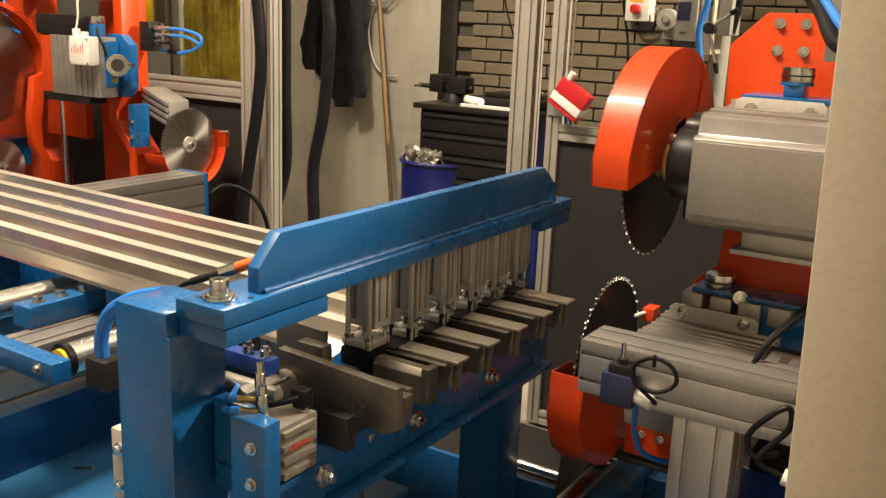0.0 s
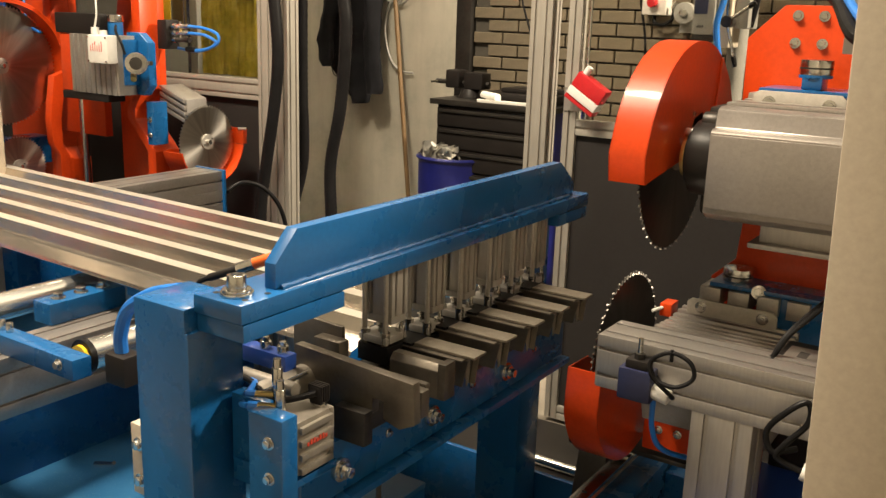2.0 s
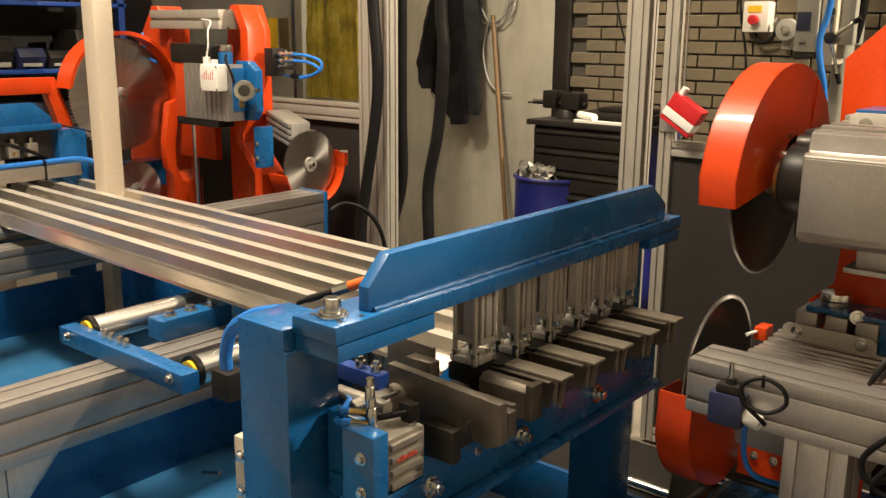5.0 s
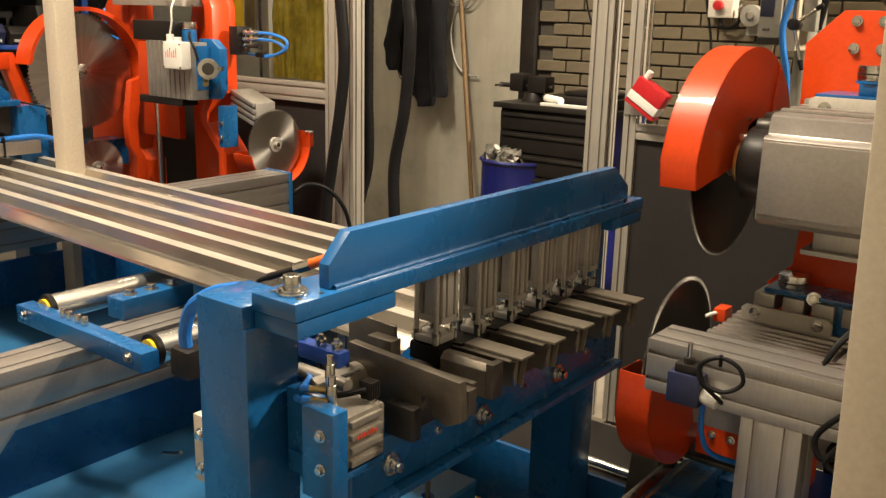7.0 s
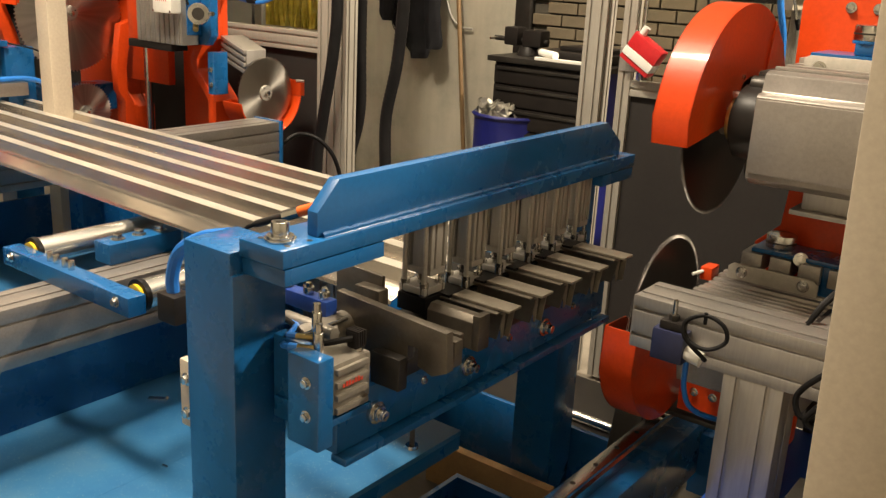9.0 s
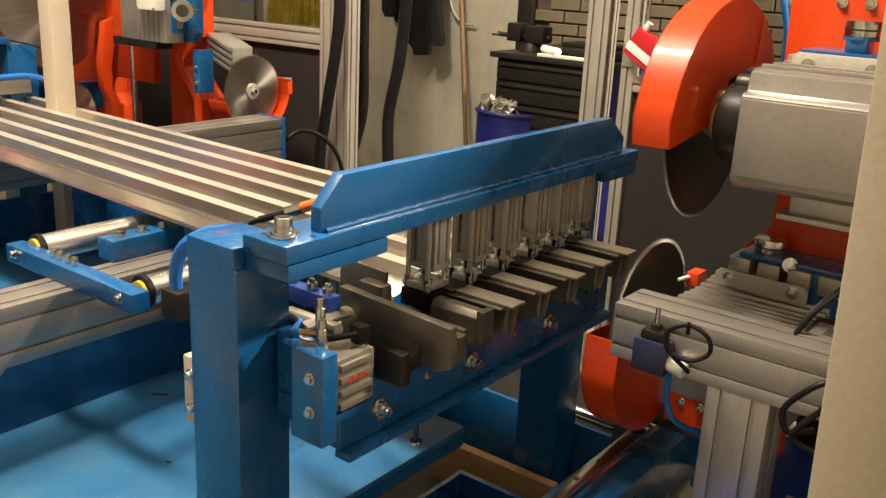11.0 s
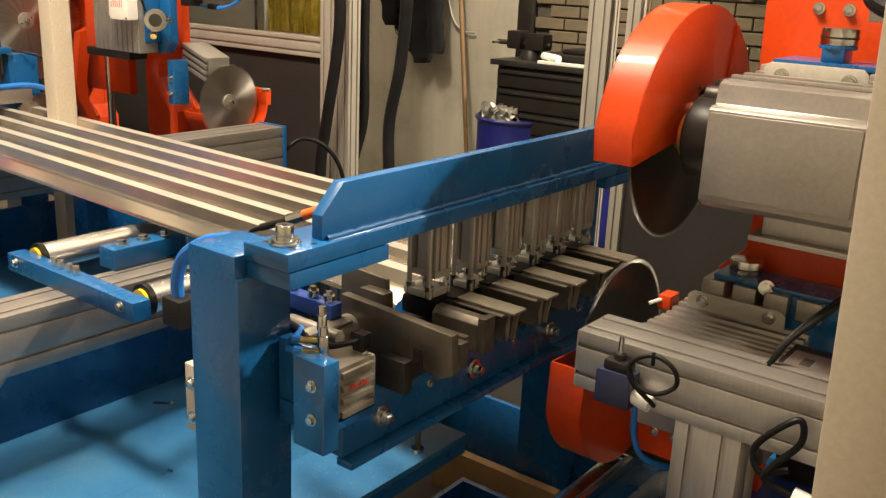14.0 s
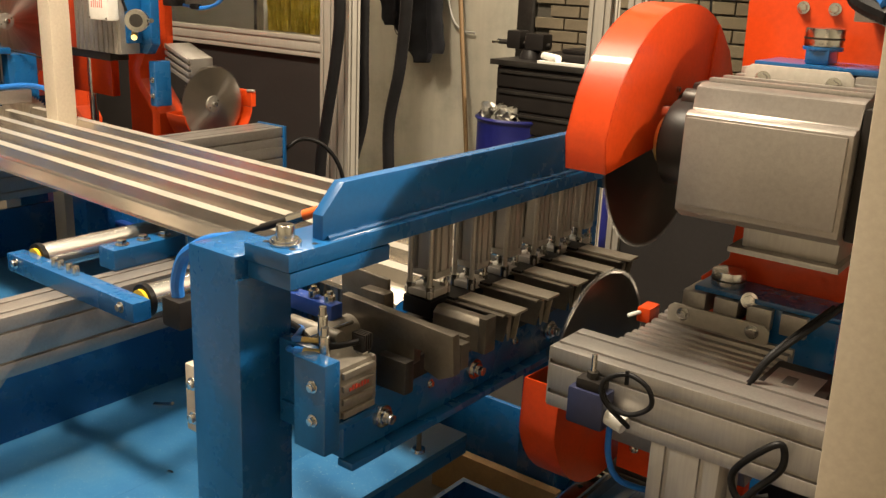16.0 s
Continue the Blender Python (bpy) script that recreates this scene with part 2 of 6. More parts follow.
def finish(bm, mat, bevel, soft):
    bmesh.ops.remove_doubles(bm, verts=bm.verts, dist=1e-6)
    if bevel:
        es = [e for e in bm.edges if len(e.link_faces) == 2 and e.calc_face_angle(0) > 0.6]
        bmesh.ops.bevel(bm, geom=es, offset=bevel, segments=2, profile=0.6, affect="EDGES", clamp_overlap=True)
    if soft:
        for f in bm.faces:
            f.smooth = True
        for e in bm.edges:
            if len(e.link_faces) == 2 and e.calc_face_angle(0) > 0.6:
                e.smooth = False
    me = bpy.data.meshes.new("mesh")
    bm.to_mesh(me)
    bm.free()
    me.materials.append(mat)
    return me


def part(name, bm, mat, parent, label="", bevel=0.0, soft=True, origin=None):
    """One mesh object under a thing or a part; the bmesh is in metres of the hall."""
    base = Vector(root_of(parent).location)
    o = Vector(origin) if origin is not None else base
    if parent.parent is not None:
        base = base + Vector(parent.location)
        if origin is None:
            o = base
    bmesh.ops.translate(bm, verts=bm.verts, vec=-o)
    ob = new(name, finish(bm, mat, bevel, soft))
    ob.parent = parent
    ob.location = o - base
    return tagged(ob, label)


def solid(name, bm, mat, label, category, group="", kind="", bevel=0.0, soft=True, at=(0, 0, 0)):
    """A thing that is one single mesh."""
    bmesh.ops.translate(bm, verts=bm.verts, vec=-Vector(at))
    ob = new(name, finish(bm, mat, bevel, soft))
    ob.location = at
    return tagged(ob, label, category, group, kind)


def B(*boxes):
    bm = bmesh.new()
    for b in boxes:
        box(bm, *b)
    return bm


def C(a, b, r, n=20, r2=None):
    bm = bmesh.new()
    cyl(bm, a, b, r, n, r2)
    return bm


def Pz(pts, plane, a, b):
    bm = bmesh.new()
    prism(bm, pts, plane, a, b)
    return bm


def T(pts, r, n=10, steps=8, ribbed=0.0):
    bm = bmesh.new()
    tube(bm, pts, r, n, steps, ribbed)
    return bm


def bolt(parent, c, d, r, h=None, mat=None, name="bolt"):
    """A hexagon bolt head on its washer; d is the way it points."""
    c, d = Vector(c), Vector(d)
    h = h or r * 0.9
    bm = bmesh.new()
    cyl(bm, c, c + d * r * 0.25, r * 1.45, 16)
    cyl(bm, c + d * r * 0.25, c + d * (r * 0.25 + h), r, 6)
    return part(name, bm, mat or STEEL, parent, "bright steel bolt", bevel=r * 0.08)


# ---- the hall ----
def hall():
    solid("floor", B((-9, 4, -4, 5.05, -0.1, 0.0)), CONCRETE, "worn grey-brown concrete floor of the workshop", "floor", kind="structure")
    WY = 4.66
    solid("wall_plaster", B((-9, -2.91, WY, WY + 0.25, 0, 5.2)), PLASTER, "stained off-white plastered workshop wall", "wall", kind="structure")
    solid("wall_brick", B((-2.91, 4, WY + 0.03, WY + 0.25, 0, 5.2)), MORTAR, "cream-painted brick wall with dark joints", "wall", kind="structure")
    solid("wall_west", B((-9.2, -9, -4, 5, 0, 5.2)), PLASTER, "plain plastered wall closing the hall", "wall", kind="structure")
    solid("wall_east", B((4, 4.2, -4, 5, 0, 5.2)), PLASTER, "plain plastered wall behind the machine", "wall", kind="structure")
    solid("wall_south", B((-9, 4, -4.2, -4, 0, 5.2)), PLASTER, "plain plastered wall behind the viewer", "wall", kind="structure")
    solid("ceiling", B((-9, 4, -4, 5, 5.2, 5.3)), CEIL, "plain pale sheet ceiling of the hall", "ceiling", kind="structure")
    bm = bmesh.new()
    prism(bm, [(-2.98, WY - 0.03), (-2.98, WY - 0.012), (-2.925, WY - 0.012), (-2.925, WY + 0.03), (-2.88, WY + 0.03), (-2.88, WY - 0.03)], "xy", 0, 5.2)
    solid("steel_column", bm, DARKSTEEL, "dark steel column between plaster and brick", "column", kind="structure", bevel=0.003)


hall()


# ---- the clamping portal ----
PX0, PX1 = -1.18, -1.064   # beam plate, across


def clamp_portal():
    th = thing("clamping_portal", "blue enamelled steel clamping portal over the sheet", "machine frame", (-1.24, 1.7, 0))
    for y0, y1 in ((1.01, 1.14), (2.245, 2.375)):
        bm = Pz([(-1.315, 0.0), (-1.315, 1.174), (-1.1825, 1.174), (-1.1825, 1.1315), (-1.175, 1.1315), (-1.175, 0.0)], "xz", y0, y1)
        part("post", bm, BLUE, th, "blue square steel post", bevel=0.010)
        part("foot_plate", B((-1.39, -1.09, y0 - 0.06, y1 + 0.06, 0.0, 0.018)), BLUE, th, bevel=0.003)
    part("beam_plate", B((PX0, PX1, 1.03, 2.385, 1.166, 1.20)), BLUE, th, "blue flat beam plate", bevel=0.003)
    for y0, y1 in ((1.035, 1.30), (2.20, 2.38)):
        part("packing_plate", B((PX0 + 0.002, PX1 - 0.001, y0, y1, 1.132, 1.164)), BLUE, th, bevel=0.003)
    web = Pz([(1.134, 1.2), (1.134, 1.247), (1.19, 1.302), (2.24, 1.302), (2.325, 1.24), (2.325, 1.2)], "yz", -1.112, -1.085)
    part("beam_web", web, BLUE, th, "blue upright beam web with chamfered ends", bevel=0.0025)
    bead = [(-1.083, 1.145 + 0.0145 * i, 1.2025 + 0.0008 * math.sin(i * 2.1)) for i in range(80)]
    part("weld_bead", T(bead, 0.0062, 8, 2, 0.08), BLUE, th, "painted weld seam")
    for x, y, r in ((-1.120, 1.075, 0.017), (-1.15, 2.355, 0.012)):
        b = part("screw", C((x, y, 1.2), (x, y, 1.236), r, 20), STEEL, th, "bright socket-head screw", bevel=0.003)
        bm = C((x, y, 1.2005), (x, y, 1.206), r * 1.75, 24)
        cyl(bm, (x, y, 1.206), (x, y, 1.211), r * 1.5, 24)
        part("washer", bm, STEEL, b, "bright steel washer", bevel=0.001)
        # dark hexagon on the head paints the shade in its socket
        part("socket", C((x, y, 1.2355), (x, y, 1.2375), r * 0.55, 6), DARKSTEEL, b)
    # flat dark discs paint the shade inside threaded bores
    for x, y in ((-1.155, 1.06), (-1.085, 1.06), (-1.155, 1.105), (-1.083, 1.112)):
        part("bore", C((x, y, 1.1985), (x, y, 1.2008), 0.006, 12), DARKSTEEL, th, "dark disc for the shade in a threaded bore")
    # the lower beam that carries the jaws
    part("lower_beam", B((-1.155, -1.045, 1.152, 2.238, 0.76, 0.875)), BLUE, th, "blue lower jaw beam", bevel=0.004)
    part("lower_rail", B((-1.06, -1.02, 1.152, 2.238, 0.742, 0.758)), BLUE, th, bevel=0.002)
    for y in (1.26, 1.575, 1.905):
        bm = C((-1.045, y, 0.815), (-1.035, y, 0.815), 0.024, 20)
        cyl(bm, (-1.035, y, 0.815), (-1.026, y, 0.815), 0.017, 20)
        cyl(bm, (-1.026, y, 0.815), (-1.012, y, 0.815), 0.0115, 6)
        part("tension_bolt", bm, STEEL, th, "steel bolt with stacked washers", bevel=0.001)
    for y in (1.42, 1.75, 2.06):
        bolt(th, (-1.045, y, 0.83), (1, 0, 0), 0.007)
    j = part("jack_screw", C((-1.03, 1.37, 0.70), (-1.03, 1.37, 0.745), 0.006, 10), DARKSTEEL, th, "steel levelling screw")
    part("screw_foot", C((-1.03, 1.37, 0.692), (-1.03, 1.37, 0.70), 0.014, 12), STEEL, j)


def bracket_unit():
    """Blue bracket with the grey clamping actuator, its fittings and hoses."""
    th = thing("clamp_actuator", "grey aluminium pneumatic clamp actuator in blue bracket", "actuator", (-1.0, 1.1, 0.875))
    bk = part("bracket", B((-1.075, -0.995, 1.05, 1.09, 0.825, 1.005)), BLUE, th, "blue bolted steel bracket", bevel=0.004)
    part("bracket_flange", B((-1.165, -1.0755, 1.098, 1.13, 0.825, 1.0)), BLUE, bk, bevel=0.003)
    part("bracket_web", B((-1.155, -1.0, 1.0905, 1.20, 0.86, 0.8755)), BLUE, bk, bevel=0.002)
    for z in (0.89, 0.957):
        for x, y in ((-1.025, 1.05), (-1.105, 1.098)):
            bolt(bk, (x, y, z), (0, -1, 0), 0.0085)
    body = part("actuator_body", B((-1.095, -1.0, 1.091, 1.19, 0.876, 0.985)), ACTUATOR, th, "grey cast aluminium actuator body", bevel=0.016)
    part("end_cover", B((-1.088, -1.008, 1.1905, 1.205, 0.882, 0.978)), ACTUATOR, body, bevel=0.01)
    for k in range(4):
        part("rib", B((-1.002, -0.994, 1.10, 1.185, 0.883 + k * 0.026, 0.896 + k * 0.026)), ACTUATOR, body, bevel=0.002)
    for k in range(7):
        part("print_bar", B((-0.9935, -0.9925, 1.112 + 0.008 * k, 1.117 + 0.008 * k, 0.9365, 0.9465 if k % 3 else 0.943)), REDINK, body, "worn red lettering bar")
    for x, y, h in ((-1.045, 1.10, 0.055), (-1.085, 1.135, 0.075)):
        f = part("valve_fitting", C((x, y, 0.98), (x, y, 0.98 + h), 0.010, 12), STEEL, th, "nickel-plated air fitting", bevel=0.001)
        part("valve_knob", C((x, y, 0.98 + h), (x, y, 0.997 + h), 0.0075, 10), STEEL, f)
        part("elbow", C((x, y, 1.0), (x - 0.035, y - 0.02, 1.0), 0.008, 10), BRASS, f, "brass elbow")
        part("collar", C((x - 0.035, y - 0.02, 1.0), (x - 0.05, y - 0.028, 1.0), 0.009, 10), BLUEHOSE, f, "blue push-in collar")
    part("air_hose", T([(-1.095, 1.072, 1.0), (-1.125, 1.085, 0.992), (-1.16, 1.146, 0.972), (-1.21, 1.16, 0.968), (-1.30, 1.17, 0.968)], 0.0055), BLUEHOSE, th, "thin blue air hose")
    part("air_hose", T([(-1.135, 1.107, 1.0), (-1.158, 1.148, 1.0), (-1.20, 1.185, 0.985), (-1.30, 1.20, 0.98)], 0.0055), BLUEHOSE, th, "thin blue air hose")
    part("sensor_cable", T([(-1.02, 1.165, 1.012), (-1.055, 1.13, 1.002), (-1.10, 1.12, 0.994), (-1.15, 1.148, 0.996), (-1.20, 1.165, 0.998), (-1.30, 1.175, 0.998)], 0.006), BLACK, th, "black sensor cable")
    s = part("sensor", B((-1.035, -1.01, 1.165, 1.19, 0.99, 1.022)), BLACKPL, th, "black proximity sensor", bevel=0.002)
    part("sensor_nut", C((-1.022, 1.178, 0.984), (-1.022, 1.178, 0.992), 0.013, 8), STEEL, s)
    for k in range(4):
        part("fin", B((-1.039, -1.006, 1.166 + k * 0.006, 1.169 + k * 0.006, 0.996, 1.026)), BLACKPL, s)
    v2 = part("second_actuator", C((-1.16, 1.16, 0.965), (-1.16, 1.30, 0.965), 0.03, 18), ACTUATOR, th, "grey actuator barrel", bevel=0.004)
    for k in range(3):
        part("tie_rod", C((-1.135, 1.15, 0.95 + 0.02 * k), (-1.135, 1.27, 0.95 + 0.02 * k), 0.004, 8), STEEL, v2)


def air_manifold():
    """The blue bar with knurled fittings behind the actuator."""
    th = thing("air_manifold", "blue air manifold bar with knurled metal fittings", "manifold", (-1.16, 1.25, 1.0))
    bar = part("bar", B((-1.39, -1.160, 1.235, 1.268, 0.992, 1.026)), BLUE_DARK, th, "dark blue manifold bar", bevel=0.003)
    for k, x in enumerate((-1.290, -1.225, -1.180)):
        part("knurled_fitting", C((x, 1.25, 1.0265), (x, 1.25, 1.042), 0.012, 10), STEEL if k else BRASS, bar, "knurled fitting", bevel=0.0015)
        part("fitting_nut", C((x, 1.25, 1.042), (x, 1.25, 1.050), 0.007, 6), STEEL, bar)
    part("barrel", C((-1.24, 1.20, 0.985), (-1.10, 1.20, 0.985), 0.014, 14), ACTUATOR, th, "grey barrel", bevel=0.002)
    part("elbow", C((-1.16, 1.19, 0.985), (-1.12, 1.185, 0.985), 0.008, 10), BRASS, th, "brass elbow")
    part("bar_foot", B((-1.195, -1.162, 1.236, 1.267, 0.80, 0.9915)), BLUE_DARK, th, bevel=0.002)


def jaws():
    th = thing("lower_jaw", "dark machined steel lower jaw block", "jaw", (-1.1, 1.3, 0.875))
    # tall side plate with its notch
    pl = Pz([(-1.185, 0.90), (-1.185, 1.033), (-0.895, 1.019), (-0.889, 0.938), (-0.925, 0.920), (-0.962, 0.932), (-0.962, 0.968), (-0.988, 0.968), (-0.988, 0.936), (-1.046, 0.890)], "xz", 1.29, 1.312)
    part("side_plate", pl, JAW, th, "dark bare steel side plate with a notch", bevel=0.002)
    part("side_step", B((-1.06, -0.985, 1.262, 1.289, 0.876, 0.945)), DARKSTEEL, th, bevel=0.003)
    part("stop_block", B((-0.96, -0.905, 1.335, 1.362, 0.93, 0.985)), JAW, th, "dark steel stop block", bevel=0.003)
    part("stop_arm", B((-1.15, -0.915, 1.3625, 1.378, 0.955, 0.99)), JAW, th, bevel=0.003)
    part("bed", B((-1.20, -1.02, 1.32, 2.24, 0.876, 0.925)), DARKSTEEL, th, "dark steel jaw bed", bevel=0.003)
    # thick stepped block beside the side plate
    bk = part("stepped_block", Pz([(1.44, 0.926), (1.44, 0.985), (1.452, 0.998), (1.474, 0.998), (1.474, 0.926)], "yz", -1.06, -0.94), JAW, th, "stepped bare steel block", bevel=0.002)
    part("block_end", B((-0.94, -0.922, 1.440, 1.478, 0.926, 1.003)), JAW, bk, "worn steel end plate", bevel=0.002)
    part("rear_plate", Pz([(-1.285, 0.95), (-1.285, 1.052), (-1.15, 1.046), (-1.15, 0.95)], "xz", 1.395, 1.405), JAW, th, "grey bare steel rear plate", bevel=0.002)
    part("rear_block", B((-1.20, -1.13, 1.362, 1.394, 0.95, 1.025)), JAW, th, bevel=0.003)
    for i in range(1, 6):
        y = 1.40 + 0.1315 * i
        t2 = thing("support_profile", "bare steel trapezoid support profile with black pad", "support", (-1.05, y, 0.925), group="support profiles of the jaw")
        # folded hat section: flange above, two cheeks narrowing downwards
        for nm, a, b in (("near_cheek", (y - 0.018, y - 0.014), (y - 0.006, y - 0.002)), ("far_cheek", (y + 0.025, y + 0.029), (y + 0.010, y + 0.014))):
            bm = Pz([(a[0], 0.990), (a[1], 0.990), (b[1], 0.9255), (b[0], 0.9255)], "yz", -1.19, -0.915)
            for v in bm.verts:
                if v.co.z < 0.95 and v.co.x > -1:
                    v.co.x -= 0.05 if nm == "far_cheek" else 0.02
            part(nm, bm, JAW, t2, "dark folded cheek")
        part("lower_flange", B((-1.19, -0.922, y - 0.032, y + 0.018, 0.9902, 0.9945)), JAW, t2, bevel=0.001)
        part("top_flange", B((-1.05, -0.90, y - 0.018, y + 0.032, 0.996, 1.002)), JAWTOP, t2, "bright top flange", bevel=0.0015)
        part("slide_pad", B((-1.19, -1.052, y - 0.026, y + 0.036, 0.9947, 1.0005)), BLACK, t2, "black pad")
        # end face in two tones: pale where lit, dark plate for the fold's shade
        part("end_tab", Pz([(y - 0.016, 0.9898), (y + 0.006, 0.9898), (y + 0.003, 0.936), (y - 0.004, 0.930)], "yz", -0.926, -0.9225), JAWTOP, t2, "end tab, paler for the light on it", bevel=0.001)
        part("end_fold", Pz([(y + 0.0065, 0.9895), (y + 0.0255, 0.9895), (y + 0.0105, 0.932), (y + 0.0035, 0.936)], "yz", -0.931, -0.9265), DARKSTEEL, t2, "dark plate for the shade inside the fold")
        part("end_lip", Pz([(y + 0.026, 0.989), (y + 0.029, 0.989), (y + 0.014, 0.932), (y + 0.011, 0.932)], "yz", -0.935, -0.9145), JAWTOP, t2, "paler edge of the fold")
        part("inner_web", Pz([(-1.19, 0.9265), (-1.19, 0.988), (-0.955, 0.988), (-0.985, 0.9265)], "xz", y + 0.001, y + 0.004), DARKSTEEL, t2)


def cylinders():
    ys = (1.485, 1.64, 1.775, 1.905, 2.02, 2.135)
    first, X = None, -1.112
    for i, y in enumerate(ys):
        if i > 1:
            copy_thing(first, Matrix.Translation((X, y, 1.165)))
            continue
        k = 1.10 if i == 0 else 1.0
        th = thing("pneumatic_cylinder", "grey aluminium guided pneumatic cylinder under the beam", "cylinder", (X, y, 1.165), group="clamping cylinders")
        w = 0.033 * k
        x0, x1, y0, y1 = X - w, X + w, y - w, y + w
        zb, zf = (1.062, 1.005) if i == 0 else (1.045, 0.985)
        bm = bmesh.new()
        profile(bm, "xy", x0, x1, y0 + 0.018, y1, zb, 1.165, 2, 2, 0.007)
        body = part("cylinder_body", bm, CYLBODY, th, "anodised extruded cylinder body", bevel=0.0012)
        part("end_cap", B((x0 + 0.001, x1 - 0.001, y0 + 0.019, y1 - 0.001, zb - 0.016, zb - 0.0005)), CYLBODY, body, bevel=0.003)
        for dx in (-0.75, 0.75):
            part("guide_rod", C((X + dx * w, y0 + 0.008, zf + 0.01), (X + dx * w, y0 + 0.008, 1.165), 0.006, 10), CAST, th, "grey guide rod")
            part("side_rod", C((X + dx * w, y1 - 0.008, zf + 0.01), (X + dx * w, y1 - 0.008, zb - 0.01), 0.005, 10), STEEL, th, "bright guide rod")
        part("piston_rod", C((X, y, zf + 0.01), (X, y, zb), 0.011, 14), STEEL, th)
        ft = part("press_foot", B((x0, x1, y0, y1, zf, zf + 0.017)), CYLBODY, th, "aluminium press foot", bevel=0.003)
        for dx in (-0.72, 0.72):
            for dy in (-0.72, 0.72):
                part("rod_end", C((X + dx * w, y + dy * w, zf - 0.002), (X + dx * w, y + dy * w, zf + 0.026), 0.0105, 12), STEEL, ft)
        part("pad", B((x0 - 0.003, x1 + 0.003, y0, y1, 0.962 if i == 0 else 0.9695, zf - 0.0045)), BLACK, th, "black rubber pressure pad", bevel=0.001)
        first = th


clamp_portal()
bracket_unit()
air_manifold()
jaws()
cylinders()


def corrugated_sheet():
    """One trapezoid sheet, thin, with five ribs and a flat near margin."""
    pts = []
    for k in range(5):
        y = 1.650 + 0.1265 * k
        pts += [(y - 0.030, 0.970), (y - 0.020, 1.0), (y + 0.020, 1.0), (y + 0.030, 0.970)]
        if k < 4:
            pts += [(y + 0.056, 0.970), (y + 0.060, 0.974), (y + 0.066, 0.974), (y + 0.070, 0.970)]
    near = [(1.548, 0.944), (1.552, 0.952), (1.598, 0.966), (1.604, 0.970)]
    top = near + pts + [(2.205, 0.970)]
    under = [(a, b - 0.0016) for a, b in reversed(top)]
    bm = Pz(top + under, "yz", -4.2, -1.19)
    ob = solid("corrugated_sheet", bm, SHEET, "long bright trapezoid-ribbed aluminium sheet", "sheet metal", at=(-2.7, 1.8, 0.96), soft=False)
    # thin pale strips paint the reflected light on each rib top
    for k in range(5):
        y = 1.650 + 0.1265 * k
        part("rib_film", B((-4.2, -1.19, y - 0.0185, y + 0.0185, 1.0002, 1.0010)), RIB_SHINE, ob, "pale satin strip for the light caught by the rib")
    ob.rotation_euler = (0, 0, radians(-2.4))
    # small sensor on the sheet's end
    th = thing("sheet_sensor", "black inductive sensor with orange-capped cable plug", "sensor", (-1.3, 1.3, 1.2))
    part("barrel", C((-1.315, 1.19, 1.168), (-1.262, 1.215, 1.190), 0.008, 12), BLACKPL, th)
    part("nut", C((-1.262, 1.215, 1.190), (-1.232, 1.229, 1.203), 0.012, 8), STEEL, th, "steel nut")
    part("plug", C((-1.232, 1.229, 1.203), (-1.195, 1.246, 1.219), 0.011, 12), ORANGE, th, "orange plug")
    part("cable", T([(-1.315, 1.19, 1.168), (-1.335, 1.18, 1.155), (-1.345, 1.18, 1.12), (-1.345, 1.19, 1.05)], 0.005), BLACK, th, "black cable")


corrugated_sheet()


